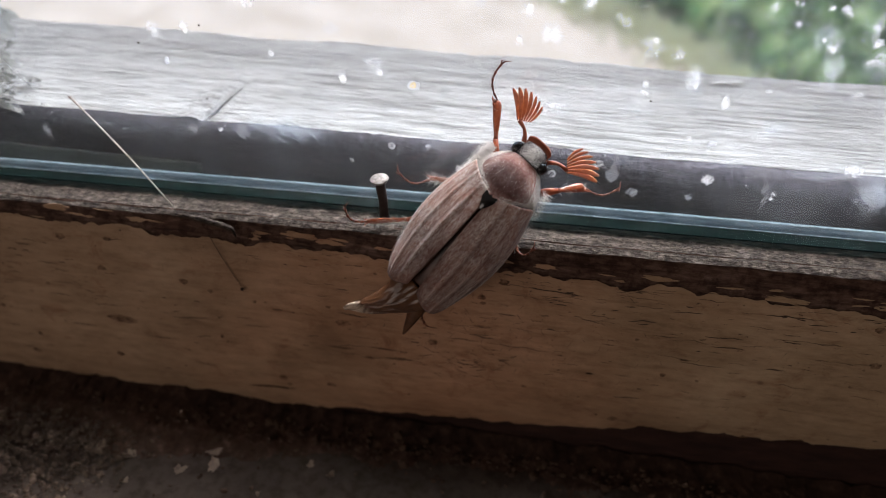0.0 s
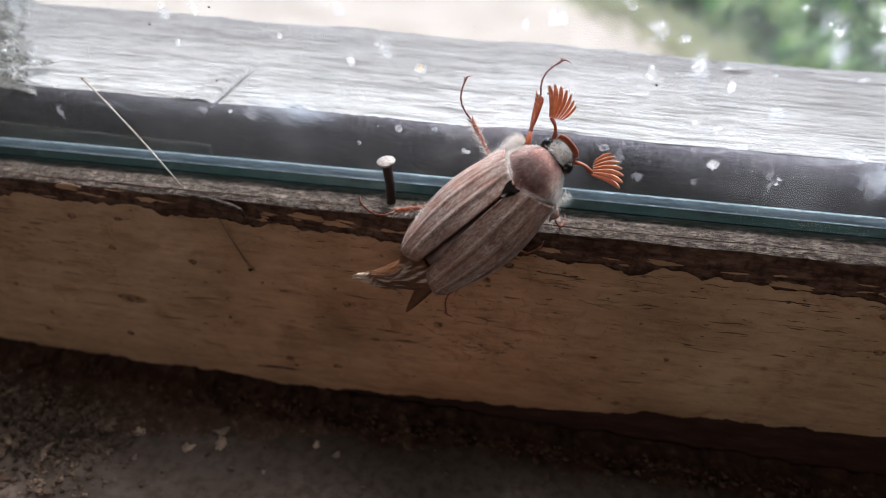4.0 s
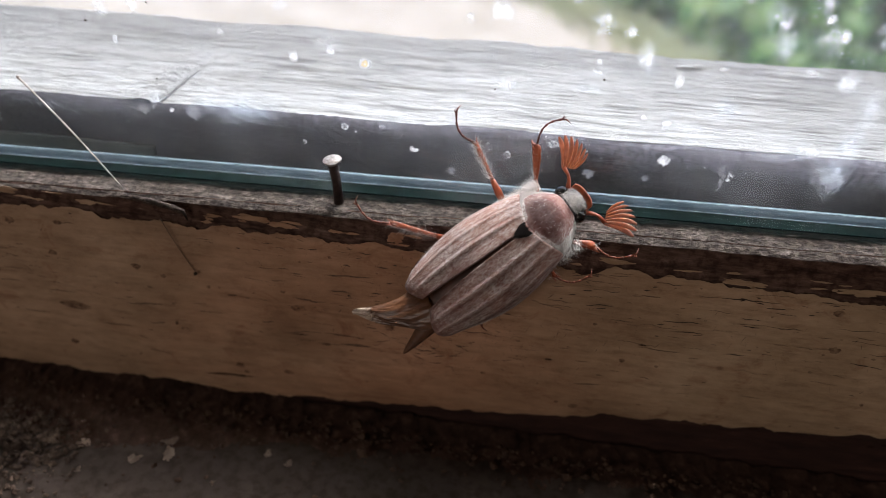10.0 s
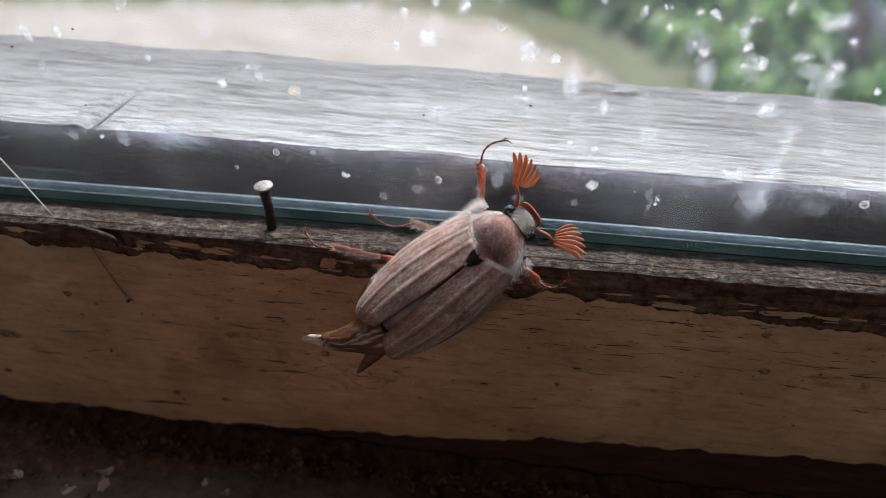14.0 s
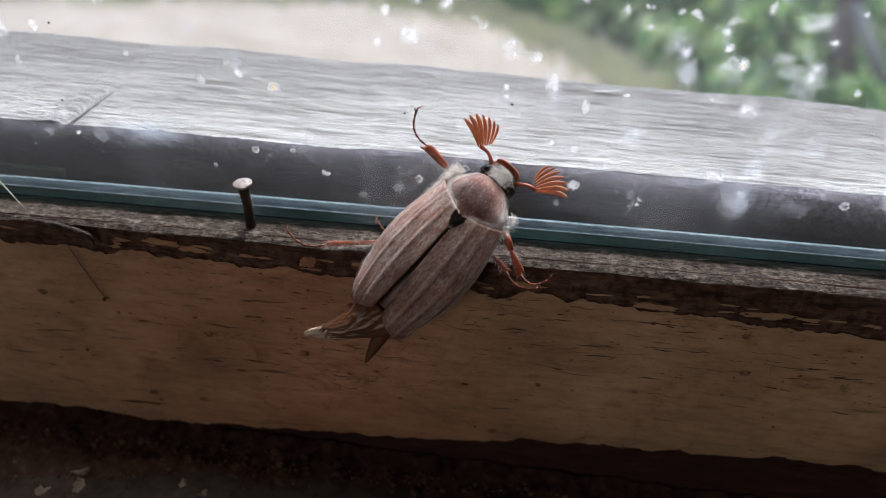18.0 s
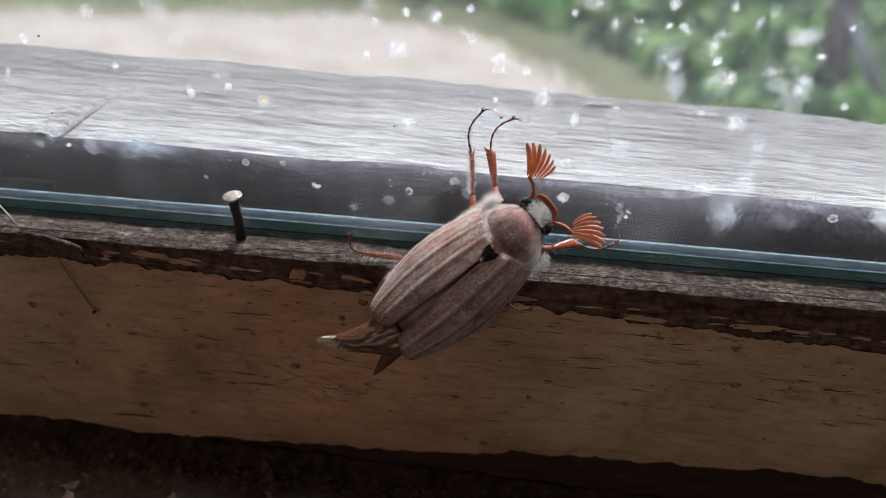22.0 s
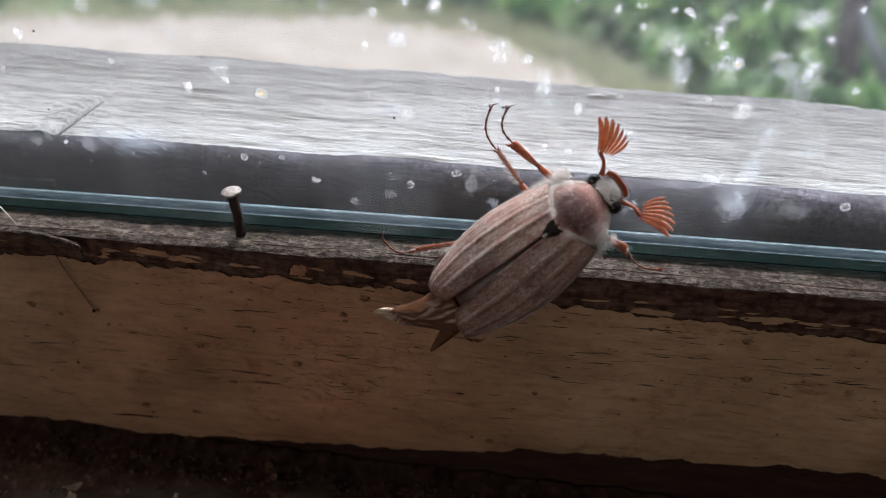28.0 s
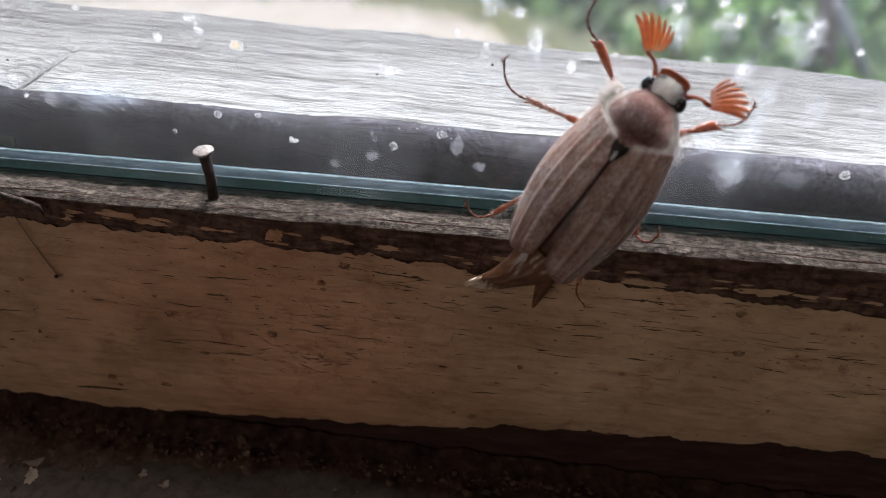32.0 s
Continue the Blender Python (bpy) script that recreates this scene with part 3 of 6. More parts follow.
NOSE_Y, NOSE_Z = STRIP_Y + 2.1, 35.42


def strip_face(u, v):
    """Upright below, rolled back at the top like a worn nosing."""
    x = X0 + (X1 - X0) * u
    a = radians(78) * max(0.0, (v - 0.5) / 0.5)
    z = LEDGE_Z - 6 + (32.0 - LEDGE_Z + 6) * min(1.0, v / 0.5) + 3.6 * math.sin(a) + 0.019 * x
    y = STRIP_Y + 2.75 * (1 - math.cos(a))
    return x, y + 0.25 * nz(x * 0.08, z * 0.3) + 0.12 * nz(x * 0.3, z * 1.5), z + (0.35 * nz(x * 0.06) + 0.22 * abs(nz(x * 0.5, 6.0)) * (v > 0.9)) * v


def board_z(x, y):
    return NOSE_Z + (OUT_Z - NOSE_Z) * (y - NOSE_Y) / (OUT_Y + 0.7 - NOSE_Y) + 0.35 * nz(x * 0.06) + (0.019 - 0.0004 * (y - NOSE_Y)) * x


def outer_top(u, v):
    x = X0 + (X1 - X0) * u
    y = NOSE_Y + (OUT_Y + 0.7 - NOSE_Y) * v + 0.5 * nz(x * 0.07, 2.0) * v
    off = x + 42.0 - 0.3 * (y - STRIP_Y)
    fade = max(0.0, min(1.0, (109 - y) / 7))
    groove = fade * (-1.5 * math.exp(-(off / 0.42) ** 2) + (0.35 + 0.45 * abs(nz(x * 0.9, y * 1.1))) * math.exp(-((off + 2.4) / 2.2) ** 2))
    y += 0.3 * nz(x * 0.5, 3.0) * v ** 6 + 0.16 * nz(x * 2.3, 5.0) * v ** 6
    knot = -0.9 * math.exp(-((x - 34.6 - 0.5 * nz(y, x)) / 1.5) ** 2 - ((y - 115.6) / 0.45) ** 2)
    ridge = 0.34 * (1 - v) ** 0.6 * abs(nz(x * 0.035 + 3, y * 1.3)) + 0.25 * nz(x * 0.05, y * 3.4)
    return x, y, board_z(x, y) + 0.16 * nz(x * 0.03, y * 0.9) + ridge + knot + groove - 1.2 * max(0, (v - 0.95) / 0.05) ** 2


outer = tagged(new("outer_sill"), "silver grey weathered wooden outer sill with deep grain", "outer sill", kind="structure")
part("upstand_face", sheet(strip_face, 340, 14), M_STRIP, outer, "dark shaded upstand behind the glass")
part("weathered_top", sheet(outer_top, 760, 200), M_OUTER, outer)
# Lighter grey green strip added before the upstand's lower left.
rb = sheet(lambda u, v: (-90 + 48.6 * u + 0.15 * nz(v * 4, u * 9), STRIP_Y - 0.35 + 0.1 * nz(u * 12, v * 3), LEDGE_Z - 4 + 5.2 * v + 0.15 * nz(u * 9)), 60, 10)
part("lower_left_strip", rb, grainy("grey_green_strip", ((0.3, (0.018, 0.022, 0.021)), (0.7, (0.042, 0.048, 0.046))), (70, 1, 300), 2.0, 0.8, 0.4, 0.0003), outer, "lighter grey green strip before the lower upstand").modifiers.new("thick", "SOLIDIFY").thickness = 0.0003
M_GAP = grainy("grey_joint", ((0.3, (0.09, 0.088, 0.085)), (0.7, (0.26, 0.255, 0.25))), (1, 1, 1), 900, 0.9, 0.5, 0.0003)
gap = [(-42.1 + 0.3 * (y - STRIP_Y), y, board_z(-42, y) - 0.25) for y in (96.6, 97.0, 99.0, 101.0, 103.5, 106.0)]
part("joint_gap", tube(gap, [0.16, 0.2, 0.17, 0.15, 0.11, 0.04], 7), M_GAP, outer, "dark open joint across the weathered wood")
for x, y, ln, high in ((-48.4, 98.0, 1.5, 0.3), (-47.0, 100.2, 1.2, 0.25), (-46.2, 98.6, 0.9, 0.25), (33.6, 115.9, 1.7, 0.35), (35.8, 116.5, 1.3, 0.25)):
    z = board_z(x, y) + 0.02
    bm = tube([(x + ln * (f - 0.5) * 2, y + 0.35 * nz(f * 3, x), z + 0.25 * math.sin(math.pi * f) + 0.1 * nz(f * 5, y)) for f in (0, 0.2, 0.4, 0.6, 0.8, 1)], [0.05, high * 0.7, high, high * 0.8, high * 0.6, 0.05], 7, None, 0.35)
    part("splinter", bm, M_SPLINTER, outer, "pale raised splinter of the board")
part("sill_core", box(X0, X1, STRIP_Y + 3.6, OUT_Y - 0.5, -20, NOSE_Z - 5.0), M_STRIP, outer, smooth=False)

# ---- the ground outside ----
GZ = -0.95
gb = bmesh.new()
bmesh.ops.create_grid(gb, x_segments=60, y_segments=60, size=1)
for v in gb.verts:
    r = v.co.length + 1e-6
    v.co = Vector((v.co.x * (2 + 300 * r ** 4), v.co.y * (2 + 300 * r ** 4) + 2, GZ))
    v.co.z += 0.03 * nz(v.co.x * 0.8, v.co.y * 0.8)
tagged(part("ground", gb, M_GROUND, None, "", 1.0), "green grassy ground outside the window", "ground", kind="structure")

# ---- marks on the glass: x, z and half sizes in millimetres; runs: two ends and half width ----
SOLID = [(27.0, 60.0, 0.5, 0.43), (37.6, 61.9, 0.54, 0.6), (39.0, 59.6, 0.49, 0.49), (44.0, 62.2, 0.36, 0.42), (56.9, 61.1, 0.23, 0.36), (45.5, 54.2, 0.74, 0.78), (43.5, 56.2, 0.55, 0.57), (37.7, 56.0, 0.31, 0.32), (38.9, 55.0, 0.44, 0.45), (28.8, 47.6, 0.53, 1.06), (19.1, 49.0, 0.47, 0.42), (22.4, 52.9, 0.59, 0.6), (3.6, 53.1, 0.4, 0.41), (-18.1, 46.0, 0.58, 0.59), (58.7, 52.4, 0.43, 0.46), (34.3, 59.8, 0.25, 0.25), (11.5, 58.1, 0.52, 0.57), (-35.5, 37.2, 0.47, 0.33), (28.2, 42.2, 0.55, 0.37), (-2.5, 35.1, 0.45, 0.33)]
SOLID += [(28.9, 37.2, 0.81, 0.7), (-61.0, 38.1, 0.45, 0.35), (37.1, 35.4, 0.33, 0.32), (-38.7, 51.0, 0.62, 0.59), (15.4, 59.3, 0.5, 0.6), (33.2, 49.5, 0.4, 0.3), (8.1, 58.3, 0.4, 0.5)]
SPATTER = [(29.0, 61.1, 1.47, 0.73), (31.6, 59.2, 0.49, 0.74), (34.5, 57.6, 0.56, 0.32), (37.4, 59.6, 0.43, 0.43), (47.0, 60.9, 0.54, 0.84), (52.7, 60.0, 1.06, 0.79), (51.2, 59.1, 1.01, 0.49), (54.5, 57.6, 0.54, 0.56), (53.6, 54.9, 0.79, 0.71), (53.2, 53.7, 0.86, 0.91), (42.5, 57.9, 0.67, 0.44), (43.5, 59.2, 0.54, 0.49), (44.3, 54.2, 1.36, 1.42), (49.7, 55.4, 0.98, 0.7), (47.5, 49.6, 1.08, 0.89), (46.9, 48.8, 0.57, 0.55), (43.0, 50.0, 0.76, 0.34), (11.6, 58.0, 0.9, 0.89), (3.7, 58.9, 0.91, 1.01), (4.4, 56.7, 0.86, 0.84)]
SPATTER += [(19.3, 53.8, 1.43, 1.32), (24.5, 50.4, 0.92, 1.91), (8.5, 44.9, 1.39, 0.88), (-14.4, 48.5, 1.07, 0.86), (-13.3, 47.4, 0.86, 0.73), (-27.5, 48.5, 0.51, 0.43), (-41.6, 46.3, 0.45, 0.6), (47.0, 57.5, 3.02, 1.87), (29.5, 58.4, 3.73, 1.87), (-5.5, 35.1, 3.0, 2.03), (7.1, 36.6, 2.18, 1.2), (7.2, 54.0, 1.18, 1.06), (45.9, 40.3, 1.25, 0.95), (25.4, 42.6, 0.4, 0.44), (-43.1, 50.0, 0.95, 1.04), (-63.6, 42.7, 1.92, 1.64), (-4.8, 37.2, 3.37, 1.14), (21.2, 39.4, 2.72, 0.62)]
PALE = [(48.2, 62.0, 0.59, 0.71), (52.1, 56.1, 0.54, 0.51), (37.5, 56.2, 0.99, 1.27), (39.6, 52.8, 0.82, 1.12), (50.5, 54.2, 1.1, 0.78), (34.4, 45.0, 0.8, 0.87), (18.6, 45.5, 1.23, 0.65), (15.8, 50.1, 0.4, 0.42), (56.4, 45.4, 1.4, 1.27), (-37.7, 38.7, 0.62, 0.96), (-32.4, 37.2, 0.78, 0.98), (-39.4, 37.0, 0.63, 0.66), (-5.0, 45.6, 0.64, 0.44), (6.6, 48.8, 0.27, 0.64), (-1.2, 57.1, 0.73, 0.71), (50.8, 46.6, 0.51, 0.84), (17.1, 36.5, 0.7, 1.03), (19.9, 34.4, 0.64, 0.65), (34.7, 44.4, 0.89, 0.71), (28.5, 42.2, 0.59, 0.37)]
PALE += [(41.7, 39.4, 0.89, 0.6), (31.4, 39.9, 0.99, 0.9), (48.4, 37.7, 1.26, 1.35), (-64.3, 48.9, 0.93, 1.0), (36.1, 36.7, 0.4, 0.7), (27.0, 34.5, 0.41, 0.4), (7.2, 54.0, 1.32, 1.19), (-19.5, 52.4, 1.02, 0.7), (-21.7, 56.4, 1.6, 1.2), (6.9, 34.2, 0.8, 0.6), (49.5, 41.5, 1.1, 1.0), (67.1, 39.3, 1.3, 1.2), (2.4, 32.6, 0.6, 0.5)]
RINGS = [(-9.1, 46.0, 0.72, 0.73), (-11.8, 37.4, 0.45, 0.48), (-6.9, 37.8, 0.37, 0.4), (-17.3, 34.6, 0.23, 0.33), (14.9, 56.7, 0.39, 0.39), (15.7, 56.1, 0.58, 0.58), (15.1, 37.9, 0.63, 0.55), (61.7, 38.2, 0.6, 0.55), (-30.1, 55.0, 0.8, 0.8), (9.5, 35.7, 0.5, 0.5)]
RUNS = [(43.9, 63.4, 44.0, 62.3, 0.14), (43.9, 60.3, 44.7, 61.3, 0.21), (52.4, 61.9, 52.5, 62.8, 0.17), (42.6, 58.2, 43.4, 56.6, 0.34), (39.7, 52.8, 40.1, 49.9, 0.17), (19.6, 48.6, 20.2, 47.1, 0.28), (16.5, 47.3, 18.5, 46.3, 0.31), (-9.5, 45.2, -8.3, 43.8, 0.21), (6.6, 56.4, 6.9, 56.4, 0.14), (55.4, 53.0, 52.2, 52.0, 0.14), (-50.7, 51.2, -50.6, 49.7, 0.21), (-65.6, 38.6, -64.2, 35.8, 0.55), (-61.9, 35.1, -60.8, 32.9, 0.41), (36.5, 36.2, 35.9, 33.2, 0.34), (38.1, 51.8, 39.8, 49.9, 0.14), (50.6, 48.4, 50.7, 44.3, 0.62), (50.4, 44.6, 50.3, 38.6, 0.97), (50.2, 38.9, 48.9, 35.1, 1.1)]
dust = random.Random(11)


def splat(x, z, r, hollow, wild, tall, layer):
    """A dried drop on the glass: a thin uneven disc, or a ring."""
    bm, n, s = bmesh.new(), 22, dust.uniform(0, 90)
    rings = []
    for f in (hollow, 0.5 + hollow / 2, 0.85, 1.0):
        ring = []
        for k in range(n):
            a = 2 * math.pi * k / n
            q = f * r * (1 + wild * (f ** 2) * nz(math.cos(a) * 1.6 + s, math.sin(a) * 1.6) + wild * 0.7 * f * f * nz(math.cos(a) * 5 + s, math.sin(a) * 5))
            ring.append(bm.verts.new((x + q * math.cos(a), GLASS_Y - layer - 0.05 * (1 - f), z + q * tall * math.sin(a))))
        rings.append(ring)
    for p, q in zip(rings, rings[1:]):
        for k in range(n):
            bm.faces.new((p[k], p[(k + 1) % n], q[(k + 1) % n], q[k]))
    if not hollow:
        bmesh.ops.remove_doubles(bm, verts=rings[0], dist=0.001)
    return bm


def fleck(bm, x, z, r, y):
    """One dried droplet: a tiny uneven polygon, often drawn out."""
    ln, a0 = dust.choice((1, 1, 1.2, 1.5, 2.2)), dust.uniform(0, 3)
    c = bm.verts.new((x, y - 0.02, z))
    rim = []
    for j in range(7):
        a = 2 * math.pi * j / 7
        p, q = r * ln * math.cos(a) * dust.uniform(0.75, 1.2), r * math.sin(a) * dust.uniform(0.6, 1.2)
        rim.append(bm.verts.new((x + p * math.cos(a0) - q * math.sin(a0), y, z + p * math.sin(a0) + q * math.cos(a0))))
    for j in range(7):
        bm.faces.new((c, rim[j], rim[(j + 1) % 7]))


def spatter(x, z, rx, rz):
    """A splash: clotted flecks round two or three lobes, thinning outwards."""
    bm = bmesh.new()
    lobes = [(dust.gauss(0, 0.35), dust.gauss(0, 0.35), dust.uniform(0.25, 0.55)) for k in range(4)]
    for k in range(int(180 + 380 * rx * rz if rx < 1.6 else 110)):
        a, b2, w = dust.choice(lobes)
        u, v = dust.gauss(a, w * 0.75), dust.gauss(b2, w * 0.75)
        if nz(u * 1.9 + x, v * 1.9 + z) < dust.uniform(-0.45, 0.3):
            continue
        near = max(0.0, 1 - math.hypot(u - a, v - b2))
        fleck(bm, x + u * rx, z + v * rz, dust.choice((0.012, 0.018, 0.026, 0.042)) * (0.7 + 1.4 * near * dust.random()), GLASS_Y - 0.1)
    return bm


for x, z, w, h in SOLID:
    part("lime_spot", splat(x, z, w * 1.1, 0.02, 0.6, h / w, 0.07), M_SPOT, pane)
    if dust.random() < 0.55:
        part("lime_spatter", spatter(x + dust.gauss(0, 0.2), z + dust.gauss(0, 0.3), w * 1.4, h * 1.4), M_SPECK, pane, "fine white flecks round a spot")
for x, z, w, h in RINGS:
    part("lime_ring", splat(x, z, w * 1.1, 0.06, 0.5, h / w, 0.08), M_RING, pane, "ring-shaped white drop mark")
    part("ring_film", splat(x, z, w * 0.9, 0.02, 0.4, 1.0, 0.06), M_FAINT, pane)
for x, z, w, h in PALE:
    part("pale_smear", splat(x, z, w * 1.15, 0.02, 0.6, h / w, 0.09), M_PALE, pane, "pale bluish dried drop")
for x, z, w, h in SPATTER:
    part("lime_spatter", spatter(x, z, w, h), M_SPECK, pane, "splash of fine white flecks")
    if w < 1.6:
        part("pale_smear", splat(x, z, w * 1.2, 0.02, 0.9, h / w, 0.085), M_LACE, pane, "lacy white splash")
for x, z, w, h in ((38.7, 55.1, 0.9, 2.1), (39.9, 52.0, 0.9, 1.7), (52.2, 59.6, 2.0, 1.4), (53.0, 53.5, 2.0, 1.9), (42.8, 57.4, 0.5, 1.4), (47.3, 49.1, 1.3, 1.1), (67.5, 39.8, 1.5, 2.0)):
    part("lacy_splash", splat(x, z, w * 1.2, 0.02, 0.8, h / w, 0.095), M_LACE, pane, "lacy white splash with a ragged rim")
for x, z, w, h in ((24.6, 49.5, 1.1, 2.1), (50.3, 45.7, 1.2, 2.5), (49.6, 41.4, 1.3, 3.0), (48.1, 37.6, 1.8, 2.5), (35.5, 45.0, 1.4, 1.0), (62.0, 46.0, 1.3, 1.2), (44.0, 40.0, 1.4, 0.9), (-6.0, 38.6, 2.0, 0.9), (16.0, 40.5, 1.6, 0.8), (56.0, 37.0, 1.6, 1.2), (59.0, 40.5, 1.2, 0.9)):
    part("pale_smear", splat(x, z, w * 1.2, 0.02, 0.8, h / w, 0.095), M_SMEAR, pane, "faint bluish smear on the glass")
for x, z, w, h, n, slope in ((-25.5, 38.2, 5.4, 1.9, 420, -0.6), (-30.5, 38.6, 2.0, 1.2, 30, -0.7), (-52.0, 36.2, 5.0, 1.0, 40, -0.45), (50.0, 38.0, 1.2, 2.4, 50, 1.9), (18.0, 38.6, 3.0, 1.0, 30, -1.2), (-22.0, 43.5, 4.0, 2.5, 40, -1.0)):
    wipe = bmesh.new()
    for k in range(n):
        u, v = dust.gauss(0, 0.45), dust.gauss(0, 0.45)
        ln, a0 = dust.uniform(0.3, 1.3), math.atan(slope) + dust.gauss(0, 0.25)
        p = Vector((x + u * w, GLASS_Y - 0.09 - 0.0002 * k, z + v * h))
        d, q = Vector((math.cos(a0), 0, math.sin(a0))) * ln, Vector((-math.sin(a0), 0, math.cos(a0))) * dust.uniform(0.03, 0.12)
        bow = q * dust.uniform(-2, 2)
        rows = [(p - d - q * 0.2, p - d + q * 0.2), (p - d * 0.3 + bow - q, p - d * 0.3 + bow + q), (p + d * 0.4 + bow - q * 0.8, p + d * 0.4 + bow + q * 0.8), (p + d - q * 0.1, p + d + q * 0.1)]
        rows = [(wipe.verts.new(a), wipe.verts.new(b2)) for a, b2 in rows]
        for a, b2 in zip(rows, rows[1:]):
            wipe.faces.new((a[0], a[1], b2[1], b2[0]))
    part("wiped_strands", wipe, M_WIPE, pane, "pale streaks where the glass was wiped")
for x, z, r in ((-9.1, 46.0, 0.42), (45.5, 54.2, 0.22)):
    part("brown_core", splat(x, z, r, 0.3, 0.5, 1.0, 0.11), M_CORE, pane, "yellow brown core of a drop mark")


def run_mark(x0, z0, x1, z1, w):
    """A dried run: a ragged strip, wide where the drop hung."""
    bm, d, s = bmesh.new(), Vector((x1 - x0, 0, z1 - z0)), dust.uniform(0, 50)
    q = Vector((-d.z, 0, d.x)).normalized()
    rows = []
    for k in range(15):
        f = k / 14
        c = Vector((x0, GLASS_Y - 0.085, z0)) + d * f + q * 0.3 * w * nz(f * 3, s)
        half = w * (0.35 + 0.65 * math.sin(math.pi * min(1, f * 0.9 + 0.1)) ** 2) * (1 + 0.7 * nz(f * 5, s, 2.0))
        rows.append([bm.verts.new(c + q * half * e) for e in (-1, -0.4, 0.4, 1)])
    for a, c in zip(rows, rows[1:]):
        for j in range(3):
            bm.faces.new((a[j], a[j + 1], c[j + 1], c[j]))
    return bm


for r in RUNS:
    part("dried_run", run_mark(*r), M_RUN, pane, "pale dried run on the glass")
specks = bmesh.new()
for k in range(9500):
    x, z = dust.uniform(-70, 95), LEDGE_Z + 3 + 44 * dust.random() ** dust.choice((0.7, 2.5))
    if k % 2 == 0:
        x, z = dust.gauss(46, 15), dust.gauss(58, 6)
    if nz(x * 0.13 + 7, z * 0.13) < dust.uniform(-0.5, 0.4) or (x < 25 and dust.random() < 0.4):
        continue
    r = dust.choice((0.02, 0.02, 0.025, 0.03, 0.03, 0.04, 0.05, 0.07))
    fleck(specks, x, z, r * (0.7 if z < 38 else 1.0), GLASS_Y - 0.12)
tagged(part("fine_specks", specks, M_SPECK, pane, "scattered tiny white specks"), kind="stuff")
fly = bmesh.new()
for x, z in ((-36.6, 51.3), (-45.2, 48.3), (-36.8, 41.4), (20.1, 46.9), (7.2, 44.4)):
    lump((x, GLASS_Y - 0.12, z), (0.17, 0.1, 0.15), 0.3, x, fly, 1)
part("fly_specks", fly, M_DARK, pane, "tiny dark fly specks")
for ob in pane.children:
    ob.visible_shadow = False

# ---- the nail ----
nail = tagged(new("nail"), "rusty flat-headed nail standing in the ledge before the glass", "nail")
NB, NT = Vector((-12.3, 84.6, LEDGE_Z - 0.6)), Vector((-12.9, 84.2, 33.5))
part("shank", tube([tuple(NB), tuple(NB.lerp(NT, 0.5) + Vector((0.15, 0, 0))), tuple(NT)], [0.66, 0.62, 0.7], 14), M_NAIL, nail)
hd = bmesh.new()
bmesh.ops.create_cone(hd, cap_ends=True, segments=24, radius1=1.12, radius2=1.3, depth=0.42, matrix=Matrix.Translation(NT + Vector((0, 0, 0.1))) @ Euler((0.12, -0.12, 0)).to_matrix().to_4x4())
bmesh.ops.bevel(hd, geom=hd.edges[:], offset=0.08, segments=1, affect="EDGES")
for v in hd.verts:
    v.co += Vector((0.08 * nz(v.co.x * 2, v.co.y * 2), 0.08 * nz(v.co.y * 2, 4), 0.1 * nz(v.co.x * 1.5, v.co.y * 1.5, 3)))
part("nail_head", hd, M_NAILHEAD, nail, "worn pale flat head")

# ---- stalk, thread, flakes and crumbs ----
stalk = [Vector((-56.4, 86.7, 39.6)).lerp(Vector((-41.0, 81.4, 27.2)), k / 8) + Vector((0, 0, 0.5 * math.sin(math.pi * k / 8))) for k in range(9)]
bm = tube([tuple(p) for p in stalk], [0.16, 0.11, 0.13, 0.1, 0.12, 0.1, 0.1, 0.08, 0.07], 7)
lump(tuple(stalk[0] + Vector((-0.1, 0, 0.1))), (0.22, 0.15, 0.3), 0.4, 3, bm, 2)
tagged(part("dry_stalk", bm, M_STRAW), "thin pale dry grass stalk leaning on the glass", "stalk")
thread = [(-36.2, 80.58, 24.0), (-35.2, 80.58, 21.6), (-34.2, 80.58, 19.4), (-33.1, 80.58, 17.2), (-32.3, 80.58, 15.8)]
bm = tube(thread, 0.045, 6)
lump((-32.2, 80.3, 15.6), (0.28, 0.22, 0.28), 0.2, 4, bm, 2)
tagged(part("dark_thread", bm, M_DARK), "thin dark thread hanging down the painted rail", "thread")


SPLIT = ((-41.5, 80.9, 26.7), (-39.2, 80.7, 26.8), (-36.5, 80.5, 26.5), (-34.0, 80.45, 26.1), (-32.7, 80.5, 25.6), (-32.3, 80.6, 24.4))
part("wood_split", tube([(x, y + 0.1, z - 0.42) for x, y, z in SPLIT], [0.06, 0.22, 0.26, 0.24, 0.2, 0.08], 7), M_DARK, rail, "dark split along the bare edge")
part("raised_sliver", tube(SPLIT, [0.06, 0.3, 0.36, 0.34, 0.3, 0.08], 8), M_LEDGE, rail, "grey sliver of wood lifted off the edge")


